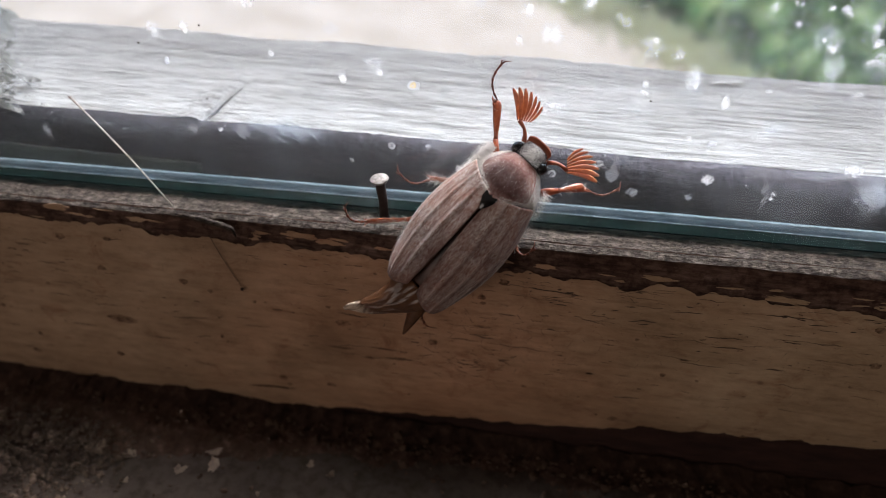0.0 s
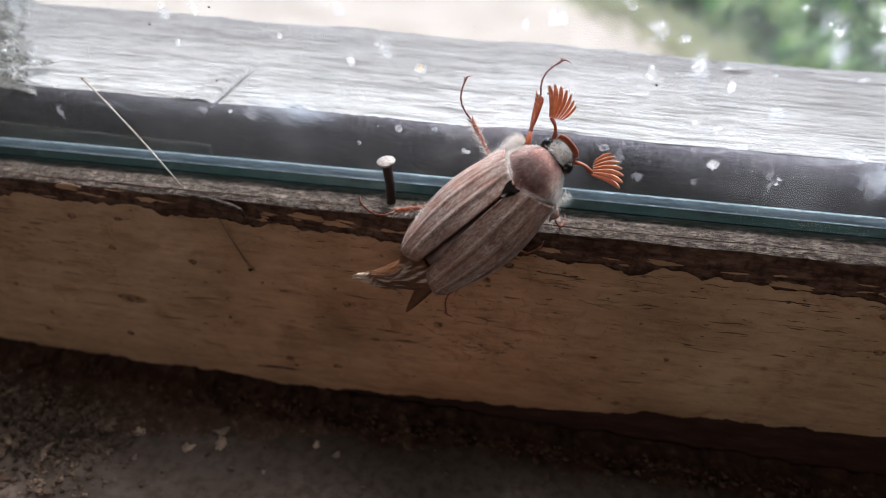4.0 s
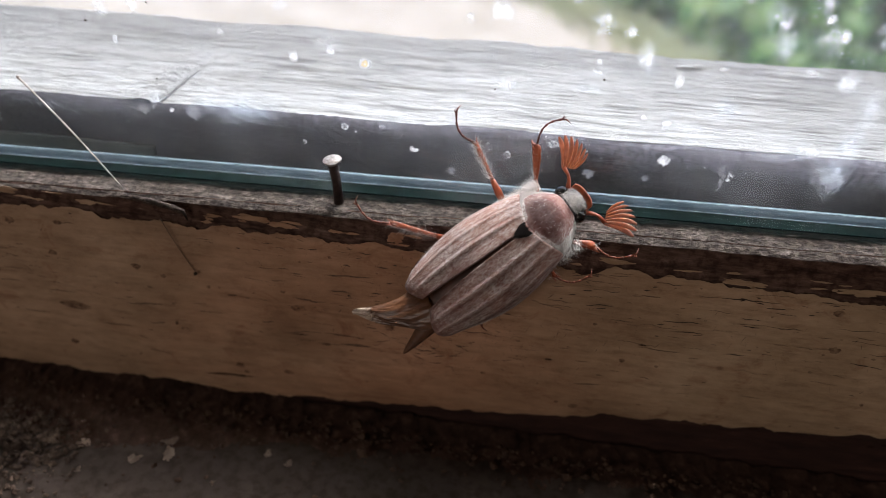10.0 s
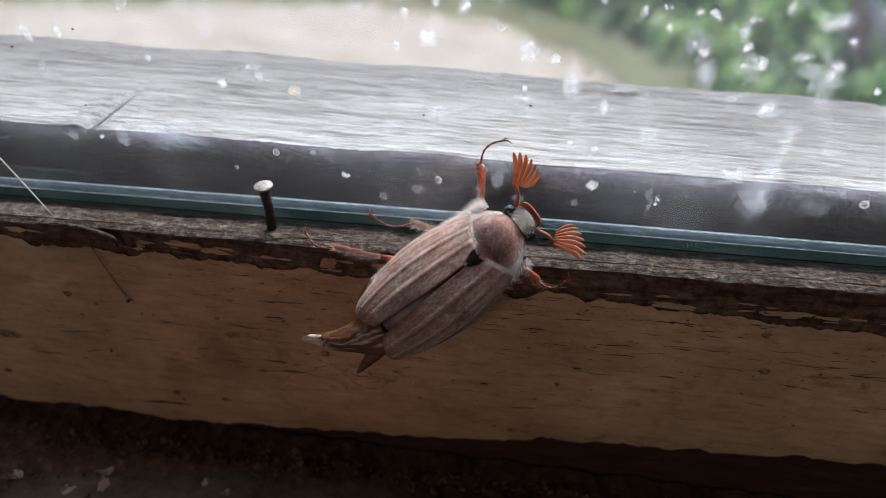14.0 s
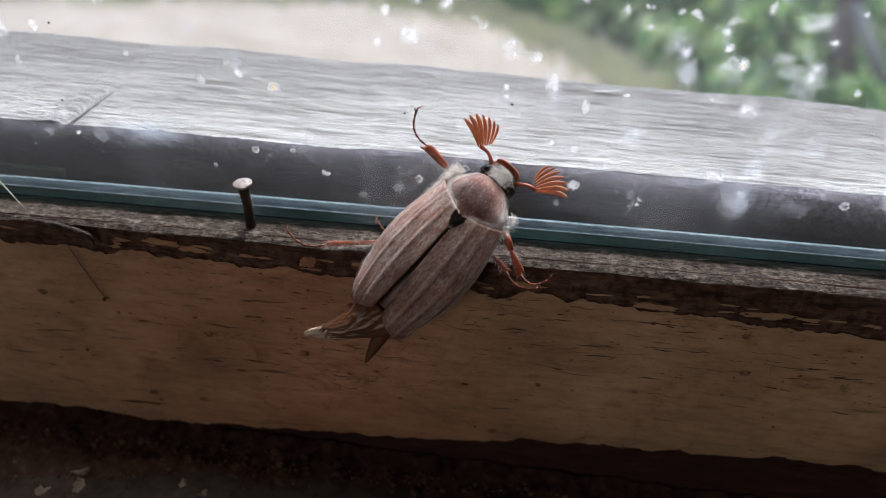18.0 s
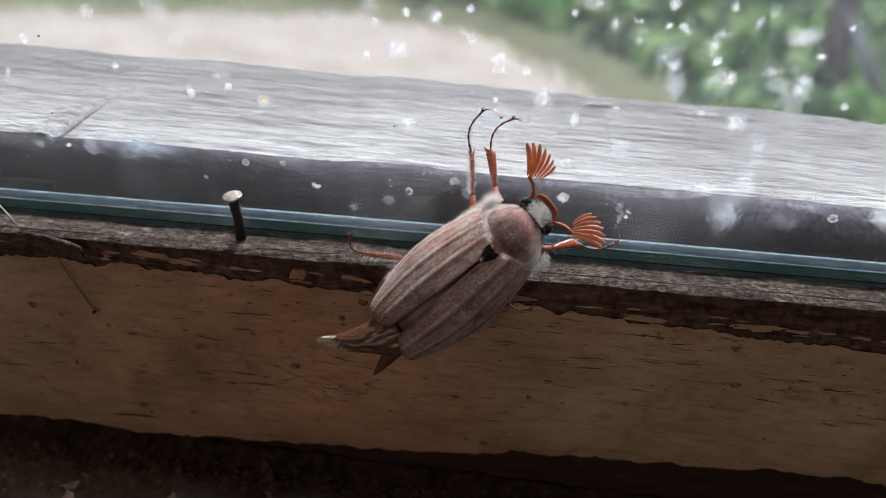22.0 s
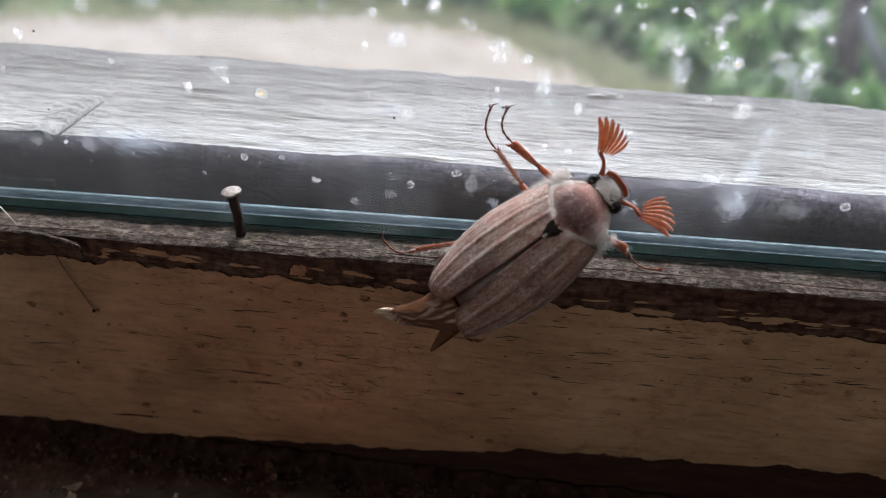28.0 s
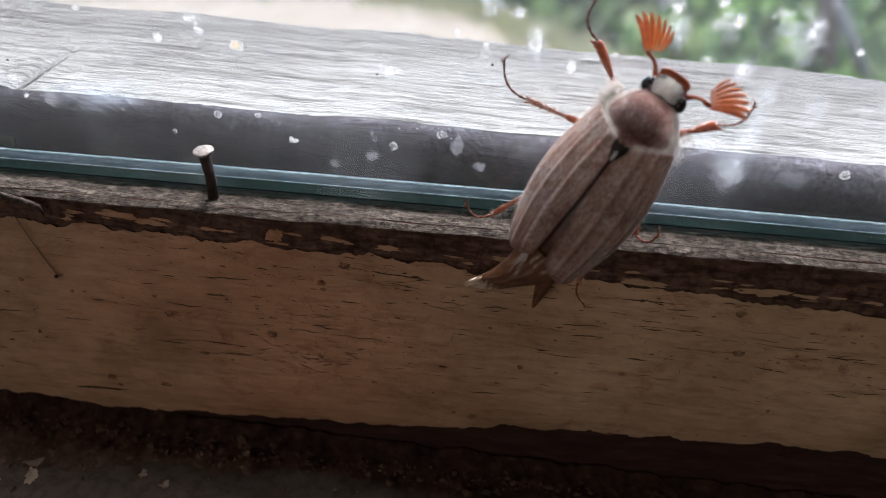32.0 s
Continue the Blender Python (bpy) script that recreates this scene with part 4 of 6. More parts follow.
def flake(x, y, z, w, h, mat, name, label, turn, parent=None, cat="", lift=1.0):
    """A curled chip of paint: an uneven thick plate."""
    s = dust.uniform(0, 60)
    bm = bmesh.new()
    n = 30
    cols = []
    for top in (0, 1):
        ring = []
        for k in range(n):
            a = 2 * math.pi * k / n
            q = 1 + 0.55 * nz(math.cos(a) * 1.1 + s, math.sin(a) * 1.1) + 0.3 * nz(math.cos(a) * 4 + s, math.sin(a) * 4)
            ring.append(bm.verts.new((w * q * math.cos(a), h * q * math.sin(a), 0.07 * top + lift * (0.25 * math.cos(2 * a + s) + 0.15 * nz(a * 2, s)))))
        cols.append(ring)
    for k in range(n):
        bm.faces.new((cols[0][k], cols[0][(k + 1) % n], cols[1][(k + 1) % n], cols[1][k]))
    bm.faces.new(cols[0][::-1])
    bm.faces.new(cols[1])
    bmesh.ops.transform(bm, matrix=Matrix.Translation((x, y, z)) @ Euler([radians(a) for a in turn]).to_matrix().to_4x4(), verts=bm.verts)
    ob = part(name, bm, mat, parent, label if parent else "", smooth=False)
    return ob if parent else tagged(ob, label, cat)


LOOSE = [(dust.uniform(-75, 85), 25.6 - abs(dust.gauss(0, 0.9)), dust.uniform(0.3, 1.5), dust.uniform(0.08, 0.22)) for k in range(40)]
for x, z, w, h in LOOSE + [(-23.5, 25.1, 2.4, 0.5), (-19.5, 24.6, 2.2, 0.45), (-59.0, 25.2, 1.6, 0.5), (-3.8, 24.8, 1.0, 0.9), (24.5, 25.0, 2.2, 0.4), (41.0, 24.2, 2.5, 0.5), (55.0, 24.6, 3.0, 0.5), (-47.0, 24.6, 1.4, 0.4), (10.0, 24.7, 1.6, 0.35)]:
    flake(x, face_y(x, z) - 0.1, z, w, h, M_PAINT, "paint_flake", "loose curl of cream paint", (90 + dust.uniform(-6, 2), dust.uniform(-5, 5), 0), rail, "", 0.1)
for x, y, w, h in ((-37.5, 74.5, 1.6, 0.9), (-36.6, 72.0, 1.1, 1.5), (-41.2, 70.2, 1.2, 1.0), (-50.2, 71.5, 1.2, 1.2), (-22.0, 74.8, 0.9, 0.6), (-18.5, 73.4, 0.7, 0.9), (-48.5, 66.5, 0.8, 0.5), (-28.0, 68.0, 0.5, 0.4)):
    flake(x, y, SILL_Z + 0.35, w * 0.8, h * 0.8, M_CHIP, "paint_chip", "pale curled paint chip lying on the dirty sill", (dust.uniform(-18, 18), dust.uniform(-18, 18), dust.uniform(0, 90)), None, "paint chip")


def crack(bm, x, z, ln, high, steep):
    """A drying crack: a thin torn sliver, widest in the middle."""
    n, s = max(5, int(ln * 3)), dust.uniform(0, 99)
    up, low = [], []
    for k in range(n + 1):
        f = k / n
        px, pz = x + ln * (f - 0.5) * math.cos(steep), z + ln * (f - 0.5) * math.sin(steep) + 0.25 * nz(f * ln * 0.5 + s, 3.0)
        half = high * math.sin(math.pi * f) ** 0.6 * (0.6 + 0.6 * abs(nz(f * ln * 1.4 + s)))
        py = face_y(px, pz) - 0.31 + 0.05 * nz(px * 0.2, pz * 0.9)
        up.append(bm.verts.new((px, py, pz + half)))
        low.append(bm.verts.new((px, py, pz - half)))
    for k in range(n):
        bm.faces.new((low[k], low[k + 1], up[k + 1], up[k]))


cracks = bmesh.new()
for k in range(1500):
    x, z = dust.uniform(-95, 110), 23.6 - abs(dust.gauss(0, 9.5))
    if z < paint_low(x) + 1.5 or (x > 30 and dust.random() < 0.55) or nz(x * 0.04 + 40, z * 0.08) < dust.uniform(-0.5, 0.35):
        continue
    crack(cracks, x, z, min(9.0, dust.expovariate(0.7) + 0.4), dust.choice((0.03, 0.045, 0.065, 0.11)), dust.gauss(0, 0.05))
for k in range(620):
    x, z = dust.choice((dust.gauss(2, 8), dust.gauss(12, 14), dust.uniform(-60, 80))), dust.choice((dust.uniform(6, 23), dust.gauss(11, 4)))
    crack(cracks, x, z, dust.uniform(0.4, 1.7), dust.choice((0.03, 0.045, 0.065)), 1.57 + dust.gauss(0, 0.3))
for k in range(60):
    x, z = dust.gauss(0, 5), dust.gauss(7, 1.6)
    crack(cracks, x, z, dust.uniform(0.6, 2.4), dust.choice((0.04, 0.08)), dust.choice((0.0, 0.3, 1.5, -0.4)))
tagged(part("paint_cracks", cracks, M_DARK, rail, "fine dark drying cracks in the paint"), kind="stuff")


def stain(x, z, r, tall, name, hollow=0.02):
    bm = splat(x, z, r, hollow, 0.3, tall, 0.0)
    for v in bm.verts:
        v.co.y = face_y(v.co.x, v.co.z) - 0.335 + 0.05 * nz(v.co.x * 0.2, v.co.z * 0.9)
    ob = part(name, bm, M_STAIN, rail)
    ob.visible_shadow = False


for x, z, r, tall in ((-17.6, 11.5, 1.05, 0.6), (-19.9, -1.2, 0.8, 0.5), (-30.7, 13.3, 0.3, 1.0), (-36.5, 5.8, 0.3, 1.0), (-52.2, 6.8, 2.4, 0.3), (-52.0, 21.0, 0.7, 0.5), (-14.0, 5.5, 0.9, 0.3), (2.0, 19.0, 0.6, 0.6)):
    stain(x, z, r, tall, "brown_stain")
for k in range(90):
    x, z = dust.uniform(-80, 90), dust.uniform(-3, 23)
    stain(x, z, dust.choice((0.15, 0.2, 0.28, 0.4, 0.7)), dust.uniform(0.5, 1.0), "brown_stain")


def crumbs(name, count, spot, sizes, mat, label):
    bm = bmesh.new()
    for k in range(count):
        x, y, z = spot(dust)
        r = dust.choice(sizes) * dust.uniform(0.7, 1.3)
        lump((x, y, z + r * 0.4), (r * dust.uniform(0.8, 1.4), r * dust.uniform(0.8, 1.2), r * dust.uniform(0.5, 0.9)), 0.5, k * 0.37, bm, 1)
    return tagged(part(name, bm, mat, smooth=False), label, "crumbs", kind="stuff")


def heap(r):
    x, y = -55 - abs(r.gauss(0, 13)) + r.gauss(0, 4.5), 78 - abs(r.gauss(0, 9)) - r.uniform(0, 6)
    return x, y, SILL_Z + 0.25 + max(0.0, 3.2 - (y - 81) ** 2 * 0.008) * max(0.0, min(1.0, (-54 - x) / 12)) * r.random()


def joint(r):
    x = r.uniform(-75, 95)
    return x, 81 - abs(r.gauss(0, 2.2)), SILL_Z + 0.2 + 3.6 * r.random() ** 2


def strewn(r):
    return r.uniform(-90, 95), r.uniform(45, 80), SILL_Z + 0.2


crumbs("rubble_heap", 2000, heap, (0.1, 0.14, 0.18, 0.24, 0.34, 0.45), M_RUBBLE, "heap of brown crumbled mortar on the sill")
crumbs("joint_crumbs", 700, joint, (0.18, 0.25, 0.35, 0.55), M_CRUMB, "brown crumbs along the foot of the rail")
crumbs("sill_crumbs", 200, strewn, (0.15, 0.22, 0.35), M_CRUMB, "fine crumbs strewn over the sill")

def fillet(u, v):
    x = -100 + 200 * u
    f = 0.5 + 0.75 / (1 + math.exp((x + 38) / 10))
    wide, high = (9 + 2.5 * nz(x * 0.12, 1.0)) * f, (3.6 + 1.4 * nz(x * 0.2, 8.0)) * f
    return x, RAIL_Y + 4.4 - (wide + 4.4) * v, SILL_Z - 0.1 + high * (1 - v) ** 1.7 + 0.35 * (1 - v) * nz(x * 0.5, v * 4) + 0.12 * nz(x * 2.0, v * 9)


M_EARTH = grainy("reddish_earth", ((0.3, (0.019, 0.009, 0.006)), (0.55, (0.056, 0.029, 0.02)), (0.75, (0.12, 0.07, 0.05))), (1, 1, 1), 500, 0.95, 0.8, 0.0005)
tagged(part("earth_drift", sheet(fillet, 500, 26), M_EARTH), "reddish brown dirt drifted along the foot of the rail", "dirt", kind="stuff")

# ---- corner post with old web ----
post = tagged(new("corner_post"), "grey weathered window post with old cobweb and dust", "post", kind="structure")
part("post_core", sheet(lambda u, v: (-83.5 + 0.9 * nz(v * 30, u * 3) + 3.2 * math.cos(1.6 * math.pi * u) - 3.2 * (u > 0.4) * (u - 0.4) * 6, 95.0 + 3.6 * math.sin(2 * math.pi * u - 1.2), 30 + 1060 * v ** 3), 30, 120, close_u=True), M_POST, post)
part("post_block", box(X0, -87, 93.0, 120, 26, 1095), M_POST, post, smooth=False)


def dirt(u, v):
    """Dust and crumbs banked up in the corner of the board, with a ragged edge."""
    y = 95.0 + 26.0 * v
    rim = -69.5 - 0.58 * (y - 95) + 2.2 * nz(y * 0.25, 3.3)
    x = rim - 22 * (1 - u)
    up = (1 - (u ** 3)) * (1.5 + 1.6 * nz(x * 0.35, y * 0.35) + 0.8 * nz(x * 1.2, y * 1.2))
    return x, y, board_z(x, y) - 0.15 + max(0.0, up)


part("corner_dirt", sheet(dirt, 60, 70), M_DIRT, post, "grey dust and crumbs banked up in the corner")
for x, y, w, h in ((-70.8, 100.5, 1.9, 0.9), (-72.6, 98.6, 1.0, 0.6), (-71.8, 96.6, 1.5, 0.45), (-74.2, 104.0, 0.8, 0.8), (-73.6, 97.4, 0.9, 0.7)):
    flake(x, y, board_z(x, y) + 1.3, w * 0.8, h * 0.8, M_POST, "pale_scrap", "pale scrap lying in the dust", (dust.uniform(5, 30), dust.uniform(-15, 15), dust.uniform(10, 40)), post, "", 0.6)
web = bmesh.new()
for k in range(60):
    a = Vector((-74 + dust.uniform(-4, 4.5), 93.4 + dust.uniform(-0.3, 4), 37 + dust.random() ** 2 * 16))
    b2 = a + Vector((dust.uniform(-3, 4), dust.uniform(-1, 1), dust.uniform(-3, 2)))
    tube([tuple(a), tuple((a + b2) / 2 + Vector((0, 0, -0.3))), tuple(b2)], 0.045, 4, web)
for k in range(26):
    lump((-72 + dust.uniform(-4, 3), 94.5 + dust.uniform(-0.5, 3), 37 + dust.random() ** 2 * 6), (dust.uniform(0.15, 0.45), 0.3, dust.uniform(0.15, 0.4)), 0.6, k, web, 1)
tube([(-70.3, 91.5, 45.4), (-67.0, 91.8, 42.3), (-64.8, 93.0, 39.0)], 0.07, 5, web)
tagged(part("cobweb", web, M_POST, post, "old grey cobweb with dust lumps"), kind="stuff")

# ---- garden: sandy path, shrubs, tree ----
pb = bmesh.new()
edge = ((-6.0, 2.6), (-3.0, 3.0), (-1.9, 3.32), (-1.3, 3.55), (-0.7, 3.72), (-0.2, 3.62), (0.1, 3.4), (0.35, 3.1), (0.55, 2.7), (0.75, 1.9), (0.9, 1.0), (1.0, 0.45))
edge = [(a[0] + (b2[0] - a[0]) * f + 0.09 * nz(7 * (a[0] + f)), a[1] + (b2[1] - a[1]) * f + 0.12 * nz(9 * (a[0] + f * (b2[0] - a[0])), 2.0)) for a, b2 in zip(edge, edge[1:]) for f in (0, 0.25, 0.5, 0.75)] + [edge[-1]]
near = [pb.verts.new((x - 0.25, min(0.35, y - 0.2), GZ + 0.05)) for x, y in edge]
far = [pb.verts.new((x, y, GZ + 0.05)) for x, y in edge]
for k in range(len(edge) - 1):
    pb.faces.new((near[k], near[k + 1], far[k + 1], far[k]))
tagged(part("path", pb, M_PATH, None, "", 1.0), "pale sandy path beyond the window", "path", kind="structure")


def foliage(rng, centre, size, count, leaf):
    """Leaf blades scattered through an uneven mound."""
    bm = bmesh.new()
    for k in range(count):
        d = Vector((rng.gauss(0, 1), rng.gauss(0, 1), rng.gauss(0, 1))).normalized() * rng.random() ** 0.45
        d *= 1 + 0.45 * nz(d.x * 2 + centre[0], d.y * 2, d.z * 2)
        p = Vector(centre) + Vector((d.x * size[0], d.y * size[1], d.z * size[2]))
        n = Vector((rng.gauss(0, 1), rng.gauss(0, 1), rng.gauss(0.6, 1))).normalized()
        a = n.orthogonal().normalized() * leaf * rng.uniform(0.6, 1.3)
        b2 = n.cross(a).normalized() * leaf * rng.uniform(0.3, 0.5)
        vs = [bm.verts.new(p + q) for q in (-a, b2 - a * 0.1, a, -b2 - a * 0.1)]
        bm.faces.new(vs)
    return bm


green = random.Random(3)
SHRUBS = ((0.75, 3.75, 0.42, 0.35), (1.25, 3.9, 0.55, 0.45), (1.9, 4.3, 0.7, 0.6), (0.45, 4.6, 0.6, 0.5), (-0.35, 4.7, 0.5, 0.4), (2.2, 3.6, 0.5, 0.4), (1.0, 4.9, 0.8, 0.7), (-1.3, 4.6, 0.5, 0.3), (1.05, 3.35, 0.3, 0.2), (2.9, 4.4, 0.8, 0.7), (0.42, 3.72, 0.26, 0.16), (0.12, 3.95, 0.3, 0.18), (0.75, 3.3, 0.22, 0.14), (-0.3, 4.15, 0.34, 0.2), (-0.9, 4.2, 0.36, 0.2), (-1.8, 4.0, 0.4, 0.22), (-2.6, 3.8, 0.4, 0.22), (0.95, 2.95, 0.2, 0.09), (1.25, 2.75, 0.24, 0.1), (1.6, 2.8, 0.25, 0.12), (1.0, 2.55, 0.15, 0.06), (1.45, 2.45, 0.2, 0.08))
for k, (x, y, w, h) in enumerate(SHRUBS):
    sh = tagged(new("shrub"), "low leafy green shrub beside the path", "shrub", "shrubs beside the path")
    bm = bmesh.new()
    for j in range(5):
        tube([(x, y, GZ - 0.02), (x + green.uniform(-0.3, 0.3) * w, y + green.uniform(-0.3, 0.3) * w, GZ + h * 0.7), (x + green.uniform(-0.8, 0.8) * w, y + green.uniform(-0.8, 0.8) * w, GZ + h * 1.3)], [0.012, 0.008, 0.004], 5, bm)
    part("stems", bm, M_BARK, sh, "", 1.0)
    part("leaves", foliage(green, (x, y, GZ + h * 0.75), (w, w, h * 0.8), 900, 0.055), M_LEAF, sh, "", 1.0, smooth=False)
tree = tagged(new("tree"), "slender brown tree among the shrubs", "tree")
part("trunk", tube([(1.31, 3.2, GZ - 0.02), (1.27, 3.2, GZ + 0.2), (1.25, 3.22, GZ + 0.5), (1.3, 3.3, GZ + 1.2), (1.45, 3.38, GZ + 2.1), (1.52, 3.4, GZ + 3.4)], [0.07, 0.052, 0.048, 0.045, 0.04, 0.02], 12), M_BARK, tree, "", 1.0)
for p, q in (((1.32, 3.2, GZ + 0.02), (1.62, 3.25, GZ - 0.02)), ((1.49, 3.39, GZ + 2.1), (1.1, 3.5, GZ + 2.9)), ((1.5, 3.4, GZ + 2.4), (2.0, 3.6, GZ + 3.2)), ((1.5, 3.4, GZ + 2.6), (1.6, 3.9, GZ + 3.4))):
    a, b2 = Vector(p), Vector(q)
    part("limb", tube([p, tuple(a.lerp(b2, 0.5) + Vector((0, 0, 0.08))), q], [0.035, 0.028, 0.012], 8), M_BARK, tree, "", 1.0)
part("crown", foliage(green, (1.55, 3.6, GZ + 3.5), (0.9, 0.9, 0.7), 3000, 0.05), M_LEAF, tree, "", 1.0, smooth=False)

tube_bm = tube([(1.26, 3.17, GZ + 0.36), (1.36, 3.12, GZ + 0.2), (1.5, 3.1, GZ - 0.02)], [0.02, 0.026, 0.03], 8)
part("pale_shoot", tube_bm, M_SHOOT, tree, "pale bare shoot leaning at the foot", 1.0)
tufts = bmesh.new()
for k in range(2600):
    x, y = green.choice(edge)
    x, y = x + green.gauss(0.01, 0.06), y + green.gauss(0.03, 0.09)
    hgt, dx = green.uniform(0.04, 0.13), green.gauss(0, 0.04)
    vs = [tufts.verts.new(p) for p in ((x - 0.009, y, GZ + 0.03), (x + 0.009, y, GZ + 0.03), (x + dx, y + green.gauss(0, 0.03), GZ + 0.03 + hgt))]
    tufts.faces.new(vs)
tagged(part("grass_tufts", tufts, M_TUFT, None, "", 1.0, smooth=False), "uneven green grass along the edge of the path", "grass", kind="stuff")

# ---- pale grit on the outer wood ----
grit = bmesh.new()
for k in range(900):
    x = dust.uniform(-74, 95)
    r = dust.choice((0.04, 0.05, 0.07, 0.1))
    if k % 4:
        y = NOSE_Y + abs(dust.gauss(0, 0.6))
        c = (x, y, board_z(x, y) + 0.1)
    else:
        c = strip_face((x - X0) / (X1 - X0), dust.uniform(0.45, 1.0) ** 0.7)
    lump(c, (r * dust.uniform(0.8, 1.5), r * 0.8, r * 0.5), 0.5, k * 0.3, grit, 1)
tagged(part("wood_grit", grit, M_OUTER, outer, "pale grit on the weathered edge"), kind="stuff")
# ---- the room ----
W = 1.6


def wall(name, *a):
    return tagged(part(name, box(*a), M_WALL, None, "", 1.0, smooth=False), "plain plaster wall of the room", "wall", kind="structure")


wall("wall_below", -W, W, 0.0815, 0.20, -0.9, -0.016)
wall("wall_above", -W, W, 0.0815, 0.20, 1.1, 1.6)
wall("wall_left", -W, X0 / 1000, 0.0815, 0.20, -0.016, 1.1)
wall("wall_right", X1 / 1000, W, 0.0815, 0.20, -0.016, 1.1)
wall("wall_west", -W - 0.1, -W, -2.2, 0.20, -0.9, 1.6)
wall("wall_east", W, W + 0.1, -2.2, 0.20, -0.9, 1.6)
wall("wall_back", -W, W, -2.3, -2.2, -0.9, 1.6)
tagged(part("floor", box(-W, W, -2.2, 0.0815, -1.0, -0.9), M_WALL, None, "", 1.0, smooth=False), "plain floor of the room", "floor", kind="structure")
tagged(part("ceiling", box(-W, W, -2.2, 0.20, 1.6, 1.7), M_WALL, None, "", 1.0, smooth=False), "plain ceiling of the room", "ceiling", kind="structure")
# ---- the beetle: x to the head, y to its left, z up from its back, in millimetres ----
def downy(name, lo, hi, bloom=1.0, ribbed=False):
    """Brown shell under a bloom of fine pale hairs."""
    m, t, b = material(name)
    v = coords(t)
    base = ramp(t, noise_at(t, v, 180, 4), ((0.35, lo), (0.7, hi)))
    hair = noise_at(t, coords(t, (0.35, 1, 1)), 5200, 3, 0.8)
    down = ramp(t, hair, ((0.36, (0.16, 0.16, 0.16)), (0.64, (1, 1, 1))))
    thick = ramp(t, noise_at(t, coords(t, (0.6, 1, 1)), 700, 6, 0.75), ((0.34, (0.16 * bloom, 0.16 * bloom, 0.16 * bloom)), (0.66, (0.64 * bloom, 0.64 * bloom, 0.64 * bloom))))
    cover = mix(t, "MULTIPLY", 1.0, down, thick)
    if ribbed:
        at = t.nodes.new("ShaderNodeAttribute")
        at.attribute_name = "down"
        cover = mix(t, "MULTIPLY", 1.0, cover, ramp(t, at.outputs["Fac"], ((0.0, (0.2, 0.2, 0.2)), (0.7, (1, 1, 1)))))
        base = mix(t, "MULTIPLY", 1.0, base, ramp(t, at.outputs["Fac"], ((0.0, (0.55, 0.5, 0.5)), (0.35, (0.85, 0.78, 0.76)), (0.8, (1.2, 1.15, 1.1)))))
    col = mix(t, "MIX", cover, base, (0.6, 0.555, 0.53))
    t.links.new(col, b.inputs["Base Color"])
    b.inputs["Roughness"].default_value = 0.65
    b.inputs["Specular IOR Level"].default_value = 0.18
    b.inputs["Sheen Weight"].default_value = 0.08
    b.inputs["Sheen Roughness"].default_value = 0.4
    bump(t, b, hair, 0.5, 0.00012)
    return m


def shell(name, lo, hi, scale=300, rough=0.35, spec=0.5, through=0.0):
    m = grainy(name, ((0.3, lo), (0.7, hi)), (1, 1, 1), scale, rough, 0.3, 0.00008, None, None, spec)
    if through:
        b = m.node_tree.nodes["Principled BSDF"]
        b.inputs["Subsurface Weight"].default_value = through
        b.inputs["Subsurface Radius"].default_value = (0.0009, 0.0004, 0.0002)
        b.inputs["Subsurface Scale"].default_value = 1.0
    return m


def wing_skin():
    """Glossy brown membrane that turns pale and papery towards its tip."""
    m = shell("folded_brown_wing", (0.04, 0.016, 0.007), (0.14, 0.06, 0.027), 260, 0.32, 0.5)
    t = m.node_tree
    b = t.nodes["Principled BSDF"]
    brown = b.inputs["Base Color"].links[0].from_socket
    sep = t.nodes.new("ShaderNodeSeparateXYZ")
    t.links.new(coords(t, (-45, 1, 1)), sep.inputs[0])
    far = t.nodes.new("ShaderNodeMath")
    far.operation = "MULTIPLY_ADD"
    far.inputs[1].default_value = 0.16
    t.links.new(noise_at(t, coords(t, (0.3, 1, 1)), 2200, 4), far.inputs[0])
    t.links.new(sep.outputs["X"], far.inputs[2])
    pale = ramp(t, noise_at(t, coords(t, (0.3, 1, 1)), 1500, 4), ((0.35, (0.3, 0.22, 0.16)), (0.65, (0.58, 0.48, 0.39))))
    t.links.new(mix(t, "MIX", ramp(t, far.outputs[0], ((0.875, (0, 0, 0)), (0.925, (1, 1, 1)))), brown, pale), b.inputs["Base Color"])
    return m


M_ELYTRA = downy("downy_chestnut_shell", (0.085, 0.03, 0.019), (0.22, 0.084, 0.05), 1.45, True)
M_PRONOTUM = downy("downy_brown_pronotum", (0.045, 0.011, 0.008), (0.16, 0.038, 0.024), 0.9, True)
M_BLACK = shell("black_chitin", (0.005, 0.0045, 0.0045), (0.02, 0.017, 0.016), 600, 0.5, 0.3)
M_EYE = shell("black_eye", (0.004, 0.004, 0.004), (0.01, 0.009, 0.009), 600, 0.15)
M_RED = shell("rust_red_chitin", (0.16, 0.031, 0.011), (0.38, 0.088, 0.03), 700, 0.35)
M_LAMELLA = shell("orange_brown_lamella", (0.26, 0.075, 0.042), (0.47, 0.18, 0.12), 900, 0.4, 0.5, 0.3)
M_TARSUS = shell("dark_red_tarsus", (0.06, 0.017, 0.01), (0.25, 0.066, 0.03), 900, 0.4)
M_WING = wing_skin()
M_ABDOMEN = shell("dark_brown_abdomen", (0.03, 0.011, 0.006), (0.11, 0.04, 0.02), 260, 0.4)
M_TAIL = shell("brown_tail_plate", (0.05, 0.02, 0.010), (0.16, 0.075, 0.035), 300, 0.4, 0.4, 0.3)
